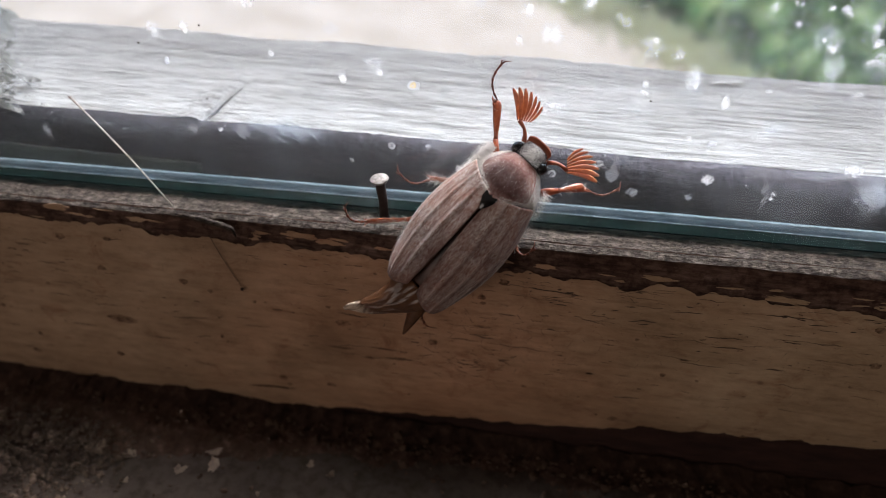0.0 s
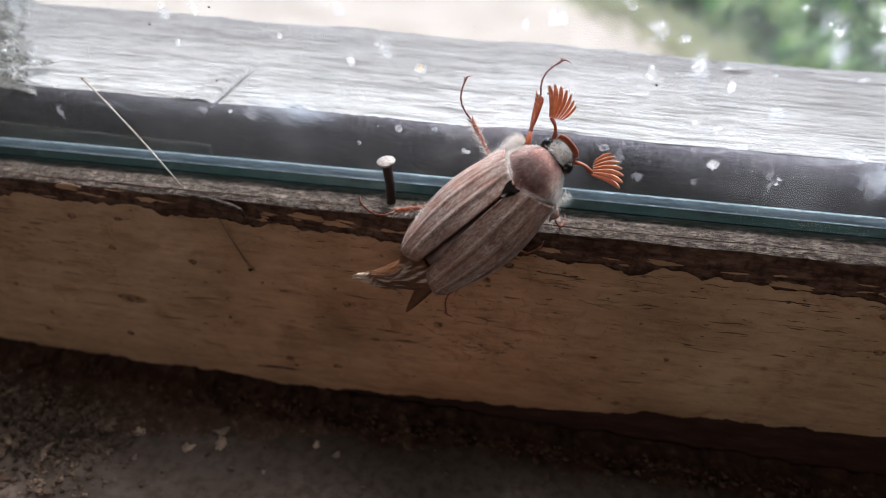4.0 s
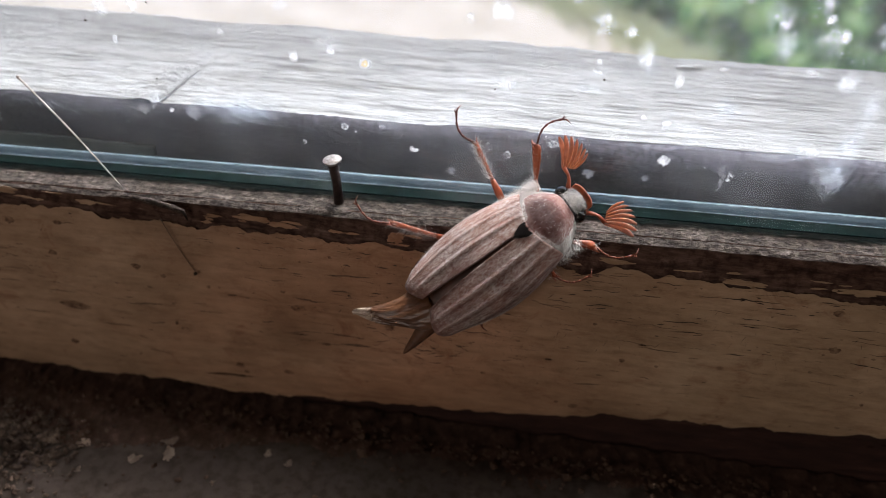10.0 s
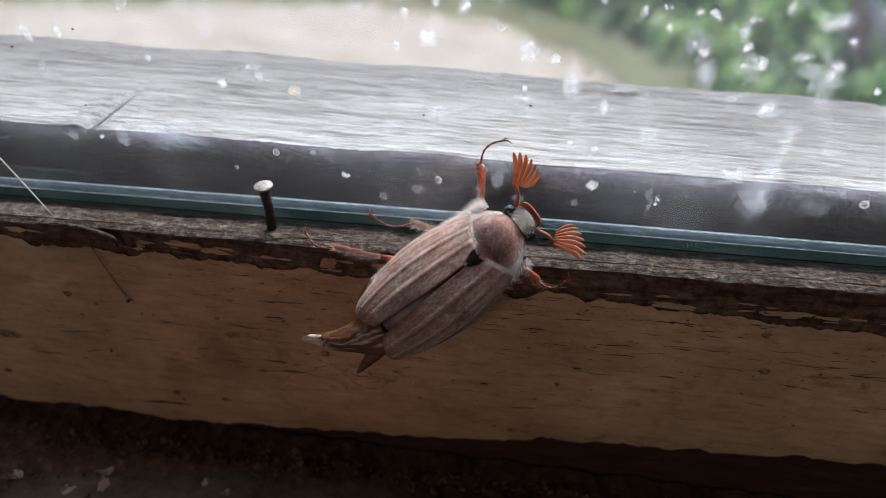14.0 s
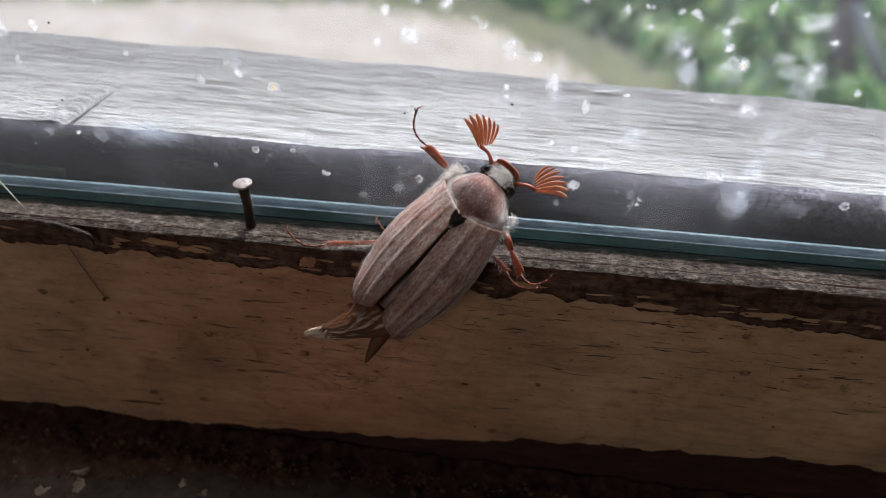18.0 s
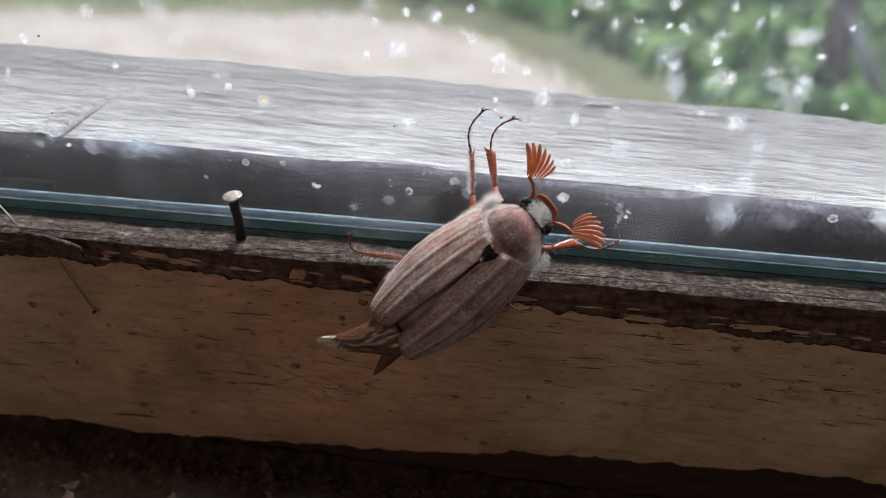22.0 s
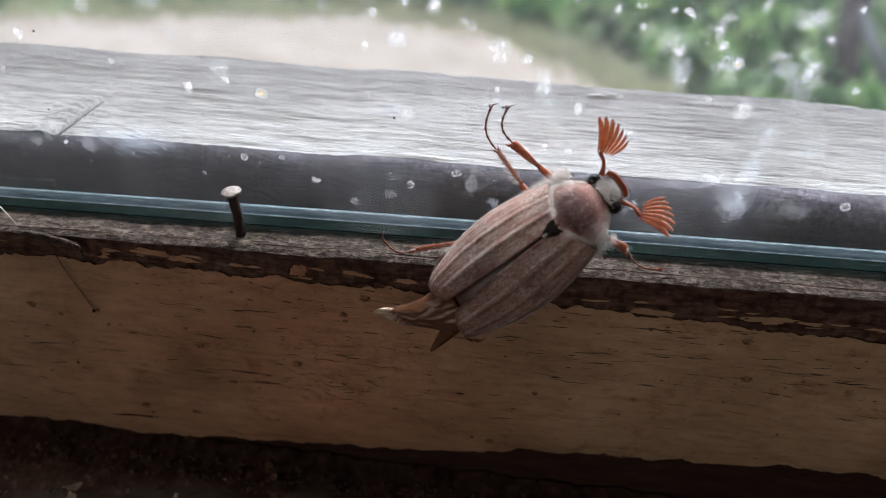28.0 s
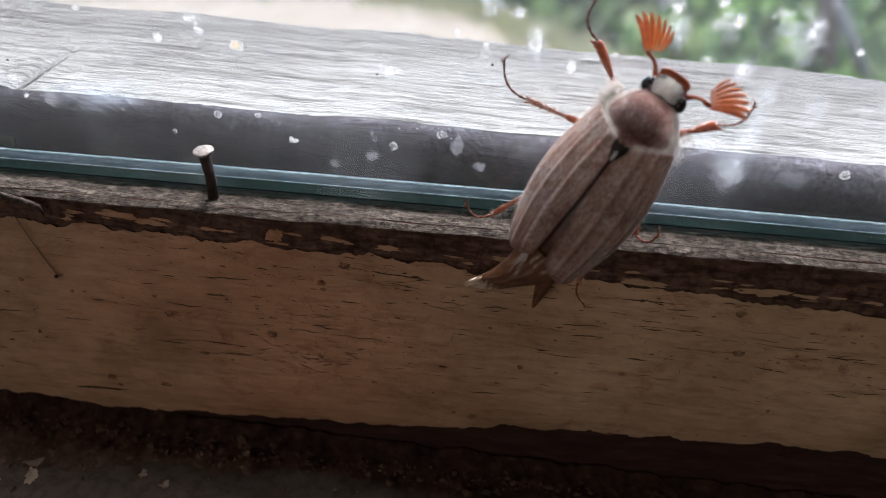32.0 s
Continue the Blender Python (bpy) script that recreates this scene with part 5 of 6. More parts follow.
M_DOWN = grainy("grey_down", ((0.3, (0.5, 0.46, 0.43)), (0.7, (0.75, 0.72, 0.69))), (1, 1, 1), 700, 0.7, 0.0, 0.0001)
M_HAIR = grainy("pale_hair", ((0.3, (0.72, 0.69, 0.65)), (0.7, (0.9, 0.88, 0.85))), (1, 1, 1), 500, 0.7, 0.0, 0.0001)

beetle = tagged(new("beetle"), "downy brown cockchafer beetle climbing from the ledge up the glass", "beetle")


def case_point(side, u, v):
    v2 = v ** 0.9
    w = (4.55 + 1.4 * math.sin(math.pi * min(u * 1.02, 1.0)) ** 0.9) * (1 - 0.14 * u ** 4)
    x_end = -11.2 - 1.3 * math.sin(math.pi * min(v2 * 1.25, 1.0)) + 2.6 * v2 ** 4
    a = v2 * 1.86
    front = 4.55 + 1.5 * math.sin(min(a, 1.57)) ** 1.6 - 2.2 * max(0.0, (a - 1.15) / 0.71) ** 2
    h = 4.55 - 2.1 * u ** 2.4 - 0.5 * (1 - u) ** 3
    rib = sum(0.27 * math.exp(-((v2 - c) / 0.024) ** 2) for c in (0.2, 0.4, 0.6, 0.78)) * math.sin(math.pi * min(max(u * 1.05, 0), 1)) ** 0.4
    rib += 0.14 * math.exp(-(v2 / 0.035) ** 2)
    dip = 1.1 * max(0.0, (u - 0.9) / 0.1) ** 2 * (0.4 + v2)
    y = 0.13 + 0.62 * u ** 2.4 + w * math.sin(a)
    return front + (x_end - front) * u, side * y, 0.35 + (h + rib) * math.cos(a) - dip


def case(side):
    """One wing case: ribbed, domed, rounded behind."""
    bm = sheet(lambda u, v: case_point(side, u, v), 64, 80)
    if side < 0:
        bmesh.ops.reverse_faces(bm, faces=bm.faces)
    return bm


def hump(x0, x1, w0, w1, h0, h1, zc, bulge, tilt=0.0, arc=1.9, swell=0.0):
    def fn(u, v):
        x = x0 + (x1 - x0) * u
        w = w0 + (w1 - w0) * u ** 1.5 + swell * math.sin(math.pi * u)
        h = h0 + (h1 - h0) * u ** 1.6 + bulge * math.sin(math.pi * u)
        a = (v * 2 - 1) * arc
        lobe = (swell > 0.3) * (1.5 * abs(math.sin(a)) ** 1.6 * (1 - u) ** 1.3 - 0.35 * math.cos(a) ** 6 * (1 - u) ** 3)
        return x + lobe - 0.9 * (1 - math.cos(a)) * u * 0.6, w * math.sin(a), zc + tilt * u + h * math.cos(a)
    return fn


def hairs(rng, count, place, length, lean, width=0.035):
    """Fine hairs as slim blades rooted on a surface: place() gives root and outward direction."""
    bm = bmesh.new()
    for _ in range(count):
        p, n = place(rng)
        p, n = Vector(p), Vector(n).normalized()
        d = (n + Vector(lean) + Vector((rng.uniform(-0.5, 0.5), rng.uniform(-0.5, 0.5), rng.uniform(-0.5, 0.5)))).normalized()
        s = d.cross(Vector((rng.uniform(-1, 1), rng.uniform(-1, 1), rng.uniform(-1, 1)))).normalized() * width
        ln = length * rng.uniform(0.5, 1.2)
        a, b2, c = bm.verts.new(p - s), bm.verts.new(p + s), bm.verts.new(p + d * ln)
        bm.faces.new((a, b2, c))
    return bm


rng = random.Random(5)
for side in (1, -1):
    ely = part("elytron", case(side), M_ELYTRA, beetle, "ribbed chestnut wing case with grey down")
    ely.modifiers.new("rim", "SOLIDIFY").thickness = 0.00016
    down = ely.data.attributes.new("down", "FLOAT", "POINT")
    for k in range(len(ely.data.vertices)):
        v2, u2 = ((k % 81) / 80) ** 0.9, k // 81 / 64
        line = sum(math.exp(-((v2 - c) / 0.017) ** 2) for c in (0.2, 0.4, 0.6, 0.78))
        # Shaded side of each rib, put into the down as a darker line.
        rib_shade = sum(math.exp(-((v2 - c - 0.045) / 0.02) ** 2) for c in (0.2, 0.4, 0.6, 0.78))
        down.data[k].value = max(0.02, min(1.0, (0.56 + 0.22 * nz(u2 * 7, v2 * 9) + 0.5 * line - 0.3 * rib_shade + 0.3 * max(0.0, v2 - 0.62)) * (1.16 - 0.78 * u2 ** 2 + 0.25 * nz(u2 * 3, v2 * 3, 5.0)) - 0.35 * math.exp(-(v2 / 0.05) ** 2)))
part("abdomen", lump((-4.6, 0, -0.9), (9.4, 4.75, 3.0), 0.04, 1, None, 3), M_ABDOMEN, beetle)
thor = hump(4.55, 9.9, 4.05, 2.25, 4.25, 2.2, 0.3, 0.6, -0.6, 1.95, 0.4)
shield = part("pronotum", sheet(thor, 30, 40), M_PRONOTUM, beetle, "domed reddish brown shield with pale down")
down = shield.data.attributes.new("down", "FLOAT", "POINT")
for k in range(len(shield.data.vertices)):
    u2, across = k // 41 / 30, abs((k % 41) / 40 * 2 - 1)
    bare = math.exp(-((across - 0.12) / 0.24) ** 4) * math.exp(-((u2 - 0.45) / 0.36) ** 4)
    down.data[k].value = max(0.03, min(1.0, 0.9 - 1.0 * bare + 0.3 * nz(u2 * 6, across * 7)))
part("abdomen_tip", lump((-9.3, 1.5, -0.9), (4.0, 4.35, 2.0), 0.08, 6, None, 3), M_ABDOMEN, beetle, "dark brown ringed abdomen end")
part("thorax_underside", lump((6.4, 0, -0.7), (3.2, 3.9, 1.9), 0.05, 2, None, 3), M_ABDOMEN, beetle, "hairy dark underside")
scut = bmesh.new()
sv = [scut.verts.new(p) for p in ((4.6, 0.95, 4.45), (4.6, -0.95, 4.45), (3.7, -0.85, 4.8), (2.7, -0.4, 4.92), (2.3, 0, 4.95), (2.7, 0.4, 4.92), (3.7, 0.85, 4.8))]
top = scut.verts.new((3.7, 0, 5.1))
for a, b2 in zip(sv, sv[1:] + sv[:1]):
    scut.faces.new((top, b2, a))
part("scutellum", scut, M_EYE, beetle, "small glossy black shield between the wing cases")
headf = hump(9.3, 12.0, 2.15, 1.75, 1.9, 1.25, 0.15, 0.25, -0.9, 2.4)
head = part("head", sheet(headf, 18, 28), M_BLACK, beetle, "black head under grey hair")
clyp = sheet(lambda u, v: (11.6 + 1.0 * u - 0.5 * (2 * v - 1) ** 4, (2 * v - 1) * (1.8 - 0.15 * u), 0.15 - 0.5 * u + 0.75 * u ** 3), 8, 16)
cl = part("clypeus", clyp, M_RED, head, "rust red upturned front plate")
cl.modifiers.new("rim", "SOLIDIFY").thickness = 0.00018
ANTENNAE = {}
for side in (1, -1):
    part("eye", lump((10.2, side * 1.9, 0.45), (0.85, 0.75, 0.9), 0.0, 3, None, 3), M_EYE, head, "black bead eye")
    ant = part("antenna", tube([(11.2, side * 1.9, -0.1), (11.9, side * 2.5, -0.1), (12.3, side * 3.1, 0.0), (12.5, side * 4.2, 0.1)], [0.34, 0.24, 0.2, 0.3], 8), M_RED, head, "rust red antenna with a fan of blades")
    ANTENNAE[side] = ant
    for k in range(7):
        ang = radians(64 - 8.5 * k)
        ln = (3.75, 3.9, 3.85, 3.6, 3.3, 2.9, 2.5)[k]
        d = Vector((math.cos(ang), side * math.sin(ang), 0.10 + 0.05 * k)).normalized()
        s = Vector((-math.sin(ang), side * math.cos(ang), 0))
        o = Vector((12.35 + 0.16 * k, side * (4.35 - 0.2 * k), 0.08 + 0.03 * k))

        def blade(u, v, d=d, s=s, o=o, ln=ln, k=k):
            w = (1.15, 1.1, 1.0, 0.85, 0.7, 0.6, 0.5)[k] * 0.235 * math.sin(math.pi * min(1.0, u * 0.62 + 0.12)) ** 1.5 * (1 if u < 0.86 else max(0.25, 1 - (u - 0.86) * 4.5)) + 0.05
            bow = 0.55 * math.sin(math.pi * u * 0.85) + 0.35 * u * u
            a = 2 * math.pi * v
            return tuple(o + d * (ln * u) + s * (w * math.cos(a) - bow * (0.9 - 0.06 * k)) + Vector((0, 0, 1)) * (0.06 * math.sin(a) + bow * 0.4))
        part("lamella", sheet(blade, 10, 8, close_v=True), M_LAMELLA, ant)


def tail(u, v):
    w = 1.7 * (1 - u) ** 0.8 + 0.12
    a = 2 * math.pi * v
    return -10.5 - 7.8 * u, -1.0 - 1.65 * u + w * math.sin(a), -1.2 - 1.4 * u + (1.6 * (1 - u) + 0.12) * math.cos(a)


part("pygidium", sheet(tail, 20, 20, close_v=True), M_TAIL, beetle, "pointed dark tail plate")


def wing(u, v):
    base = Vector((-10.2 - 0.6 * math.sin(math.pi * v), -4.2 + 7.4 * v, 0.5 + 1.1 * math.sin(math.pi * v)))
    p = base.lerp(Vector((-20.1 + 0.25 * (v - 0.5), 5.1 + 0.4 * (v - 0.5), 0.6)), u ** 0.9)
    bow = math.sin(math.pi * min(1.0, u * 1.05))
    crease = 0.12 * math.sin(7 * v + 5 * u) * max(0.0, 1 - u) ** 0.6 + 0.32 * nz(u * 2.5, v * 3.0) * (1 - u * 0.7)
    x = p.x - bow * (1 - v) * 0.7 + 0.7 * bow * v + 0.25 * nz(u * 3, v * 3, 4.0)
    y = p.y - bow * (1 - v) * 0.6 - 1.25 * bow * v + 0.25 * nz(v * 4, u * 3, 9.0) * u
    return x, y, p.z + 0.5 * bow + crease + 0.5 * max(0.0, u - 0.75) * 4 * (v - 0.3)


wg = part("hind_wing", sheet(lambda u, v: wing(u * 0.77, v), 40, 50), M_WING, beetle, "crumpled brown hind wing sticking out behind")
wg.modifiers.new("rim", "SOLIDIFY").thickness = 0.0001
tipw = part("wing_tip", sheet(lambda u, v: wing(0.76 + u * 0.24, v), 16, 24), M_WING, wg, "pale papery wing tip")
tipw.modifiers.new("rim", "SOLIDIFY").thickness = 0.00014


def on_case(r):
    s, u = r.choice((1, -1)), 0.01 + 0.95 * r.random() ** 1.25
    v = r.choice((r.uniform(0.04, 0.93), r.uniform(0.04, 0.93), r.gauss(r.choice((0.225, 0.42, 0.61, 0.79)), 0.011)))
    if any(0.02 < v ** 0.9 - c < 0.07 for c in (0.2, 0.4, 0.6, 0.78)) and r.random() < 0.75:
        v -= 0.06
    p = Vector(case_point(s, u, v))
    return p, (0, p.y * 0.03, p.z * 0.06)


def on_thorax(r):
    u, v = r.random() ** 0.8, r.choice((r.uniform(0.1, 0.9) if r.random() < 0.35 else r.uniform(0.02, 0.3), r.uniform(0.02, 0.2), r.uniform(0.8, 0.98), r.uniform(0.02, 0.24), r.uniform(0.02, 0.24), r.uniform(0.02, 0.24), r.uniform(0.76, 0.98), r.uniform(0.76, 0.98), r.uniform(0.76, 0.98)))
    p = Vector(thor(u, v))
    return p, (0.3, p.y * 0.25, p.z * 0.3)


def on_rim(r):
    s = 1
    x = r.uniform(-8.5, 5.5)
    return (x, s * (4.75 + 0.5 * math.sin(math.pi * (5 - x) / 16)), r.uniform(-1.3, 0.2)), (0, s, -0.1)


def on_head(r):
    p = Vector(headf(r.uniform(0.3, 1.0), r.gauss(0.5, 0.085)))
    return p, (0.2, p.y * 0.2, 1)


def on_base(r):
    v = r.choice((r.uniform(0.08, 0.45), r.uniform(0.55, 0.92)))
    p = Vector(thor(r.uniform(0.0, 0.12), v))
    return p, (-0.8, p.y * 0.12, 0.25 * p.z)


part("case_down", hairs(rng, 44000, on_case, 0.34, (-1.0, 0, 0.35), 0.011), M_DOWN, beetle, "short grey down on the wing cases")
part("thorax_down", hairs(rng, 6500, on_thorax, 0.62, (-1.3, 0, 0.1), 0.011), M_HAIR, beetle, "long pale down on the shield")
part("side_down", hairs(rng, 3400, on_rim, 1.2, (-0.6, 0, 0), 0.016), M_HAIR, beetle, "white fringe along the sides")
# Denser on the left: backlight there and shade opposite put into the wool.
def on_flank(r):
    s = r.choice((1, 1, 1, 1, 1, 1, -1))
    return (r.uniform(0.5, 8.5), s * r.uniform(3.8, 4.7), r.uniform(-1.4, 1.2)), (0.1, s, 0.3)


part("flank_wool", hairs(rng, 5200, on_flank, 1.4, (-0.3, 0, 0.15), 0.016), M_HAIR, beetle, "long white wool along the flanks")
part("head_down", hairs(rng, 2600, on_head, 0.7, (-0.5, 0, 0), 0.010), M_HAIR, head, "grey hair on the head")
part("base_down", hairs(rng, 1100, on_base, 0.7, (-1.0, 0, 0.3), 0.011), M_HAIR, beetle, "pale fringe behind the shield")


HIPS = {  # hip, then length to the ankle and of the foot
    "LF": ((7.0, 3.0, -1.0), 7.6, 5.4), "LM": ((3.2, 3.2, -1.8), 8.2, 5.8), "LH": ((-3.2, 3.8, -2.0), 9.8, 5.2),
    "RF": ((7.0, -3.0, -1.0), 5.4, 5.0), "RM": ((3.2, -3.2, -1.8), 5.2, 4.4), "RH": ((-6.0, -3.2, -2.0), 6.4, 3.6)}


def leg(key):
    """A leg along +x from its hip: thigh and toothed shin, and a curved five-jointed foot that turns at the ankle."""
    kind, out = key[1], 1 if key[0] == "L" else -1
    shin, foot = HIPS[key][1:]
    knee, ankle = Vector((shin * 0.36, 0, 0.55)), Vector((shin, 0, 0))
    th = part({"F": "front_leg", "M": "middle_leg", "H": "hind_leg"}[kind], tube([(-0.4, 0, -0.3), (shin * 0.15, 0, 0.3), tuple(knee)], [0.45, 0.52, 0.34], 10, None, 0.7), M_RED, beetle, "rust red spiny leg with a dark jointed foot")
    wide = {"F": 0.6, "M": 0.33, "H": 0.38}[kind]
    bm = tube([tuple(knee.lerp(ankle, f)) for f in (0, 0.12, 0.35, 0.62, 0.84, 0.94, 1)], [0.3, 0.26, wide * 0.72, wide * 0.9, wide, wide * 0.8, 0.18], 10, None, 0.5)
    part("tibia", bm, M_RED, th)
    if kind == "F":
        for f, ln in ((0.7, 0.1), (0.83, 0.3), (0.96, 0.5)):
            p = knee.lerp(ankle, f)
            part("spine", tube([tuple(p + Vector((0, out * 0.2, 0))), tuple(p + Vector((0.35, out * (0.35 + ln * 0.5), 0))), tuple(p + Vector((0.75, out * (0.3 + ln * 0.75), 0.05)))], [0.26, 0.16, 0.03], 6), M_RED, th)
    else:
        for k in range(8):
            p = knee.lerp(ankle, 0.3 + 0.1 * k)
            part("spine", tube([tuple(p), tuple(p + Vector((0.4, 0.5 * (1 if k % 2 else -1), 0.1)))], [0.11, 0.02], 5), M_RED, th)
        for y in (0.5, -0.4):
            part("spine", tube([(shin - 0.15, y * 0.4, 0), (shin + 0.5, y, 0.1)], [0.13, 0.02], 5), M_RED, th)
    bm = bmesh.new()
    line = [Vector((foot * 0.92 * f, out * 0.17 * foot * math.sin(math.pi * f) ** 0.9, 0.12 * math.sin(math.pi * f))) for f in (0, 0.2, 0.4, 0.6, 0.8, 1)]
    for a, b2 in zip(line, line[1:]):
        tube([tuple(a), tuple(a.lerp(b2, 0.55)), tuple(a.lerp(b2, 0.88)), tuple(b2)], [0.09, 0.12, 0.18, 0.07], 7, bm)
    tip = line[-1]
    for s2 in (0.15, -0.75):
        tube([tuple(tip), tuple(tip + Vector((0.45, out * s2 * 0.5, 0.05))), tuple(tip + Vector((0.5, out * (s2 - 0.35), -0.15)))], [0.13, 0.1, 0.03], 5, bm)
    tarsus = part("tarsus", bm, M_TARSUS, th)

    def on_leg(r):
        p = knee.lerp(ankle, r.random())
        return p + Vector((0, r.uniform(-0.3, 0.3), r.uniform(-0.2, 0.2))), (0.25, out * r.choice((1, 1, -0.5)) * r.uniform(0.4, 1), r.uniform(-0.4, 0.6))
    part("leg_down", hairs(rng, {"F": 90, "M": 420 if out > 0 else 120, "H": 220}[kind], on_leg, 1.15, (0.3, 0, 0), 0.014), M_HAIR, th)
    return th, tarsus


LEGS = {key: leg(key) for key in HIPS}
BODY_ROWS = [  # seconds, millimetres, degrees
    (0, 0.58, 78.34, 32.61, 47.71, -49.29, 27.70),
    (0.5, 0.29, 77.94, 31.69, 56.84, -50.49, 21.99),
    (1, -0.11, 78.28, 31.81, 71.15, -46.70, 16.78),
    (1.5, -0.24, 78.19, 32.93, 67.03, -36.96, 12.00),
    (2, 0.06, 78.78, 33.19, 61.13, -38.36, 17.69),
    (2.5, 0.65, 78.32, 31.89, 66.62, -42.74, 16.23),
    (3, 1.27, 78.90, 31.37, 56.28, -42.76, 19.01),
    (3.5, 1.87, 78.87, 31.83, 50.46, -44.48, 24.62),
    (5.5, 5.58, 77.05, 31.42, 46.15, -31.61, 13.10),
    (6, 7.36, 77.25, 33.96, 45.44, -33.71, 16.33),
    (6.5, 7.61, 77.05, 33.98, 41.70, -36.24, 23.20),
    (7, 7.86, 77.43, 29.84, 50.13, -37.99, 15.02),
    (7.5, 7.86, 78.24, 32.15, 42.80, -31.02, 17.94),
    (8, 8.15, 77.31, 30.07, 46.65, -38.08, 20.64),
    (8.5, 8.32, 77.21, 29.75, 44.12, -32.88, 15.09),
    (9, 8.78, 77.48, 30.81, 39.80, -36.07, 20.22),
    (9.5, 9.76, 76.38, 25.69, 47.23, -32.44, 18.70),
    (10, 10.47, 78.20, 26.42, 41.75, -35.73, 24.76),
    (10.5, 9.98, 77.90, 26.77, 42.16, -32.34, 24.57),
    (11, 9.84, 78.51, 27.03, 37.67, -30.66, 25.17),
    (11.5, 12.40, 77.95, 27.13, 45.00, -36.31, 26.22),
    (12, 13.22, 79.37, 28.93, 42.63, -39.87, 29.60),
    (12.5, 13.14, 78.76, 29.51, 49.09, -42.89, 28.10),
    (13, 13.15, 79.43, 29.27, 46.85, -39.28, 27.28),
    (13.5, 12.55, 80.11, 29.23, 44.83, -37.34, 26.92),
    (14, 12.89, 77.61, 27.74, 54.39, -38.84, 22.20),
    (14.5, 13.05, 78.72, 29.24, 45.21, -38.10, 27.46),
    (16.5, 13.86, 79.17, 30.81, 46.98, -45.95, 31.13),
    (17, 13.74, 78.79, 30.63, 45.08, -46.86, 34.00),
    (17.5, 13.69, 79.27, 30.82, 45.32, -46.26, 32.21),
    (18, 13.47, 79.98, 30.81, 42.37, -46.19, 32.58),
    (18.5, 13.09, 80.24, 29.18, 41.03, -43.21, 32.64),
    (19, 13.47, 79.85, 29.70, 42.98, -43.63, 33.32),
    (19.5, 13.49, 80.05, 29.42, 43.21, -42.16, 32.61),
    (20, 14.72, 80.09, 29.12, 37.14, -42.81, 34.48),
    (20.5, 15.58, 79.39, 31.63, 41.16, -46.69, 29.31),
    (21, 16.50, 78.11, 31.57, 47.69, -47.37, 25.67),
    (21.5, 17.61, 78.17, 31.53, 48.74, -41.55, 23.95),
    (22, 18.28, 77.32, 30.94, 54.09, -42.02, 20.73),
    (22.5, 18.27, 78.22, 31.46, 57.26, -44.58, 22.65),
    (23, 18.95, 77.36, 29.83, 72.44, -45.31, 12.51),
    (23.5, 19.65, 78.57, 31.40, 55.27, -47.43, 27.18),
    (24, 19.28, 79.31, 31.22, 52.93, -46.01, 28.46),
    (24.5, 19.76, 79.18, 31.70, 55.88, -44.98, 24.44),
    (26.5, 24.04, 79.10, 32.36, 51.25, -46.12, 21.97),
    (27, 25.64, 79.53, 33.27, 53.44, -43.26, 18.07),
    (27.5, 25.88, 78.86, 33.61, 54.60, -45.14, 19.98),
    (28, 25.08, 78.08, 33.50, 54.03, -41.93, 14.10),
    (28.5, 25.59, 77.99, 33.19, 56.27, -36.50, 9.76),
    (29, 27.37, 79.65, 33.89, 58.81, -37.79, 11.26),
    (29.5, 29.62, 81.84, 33.08, 56.48, -44.36, 20.19),
    (30, 28.53, 80.31, 33.08, 52.08, -43.04, 21.01),
    (30.5, 30.63, 81.92, 33.36, 43.96, -53.14, 31.74),
    (31, 30.58, 80.86, 34.20, 46.89, -53.93, 20.14),
    (31.5, 32.88, 81.29, 36.86, 43.88, -56.75, 25.10),
    (32, 33.42, 79.21, 38.77, 53.13, -61.74, 16.25),
]
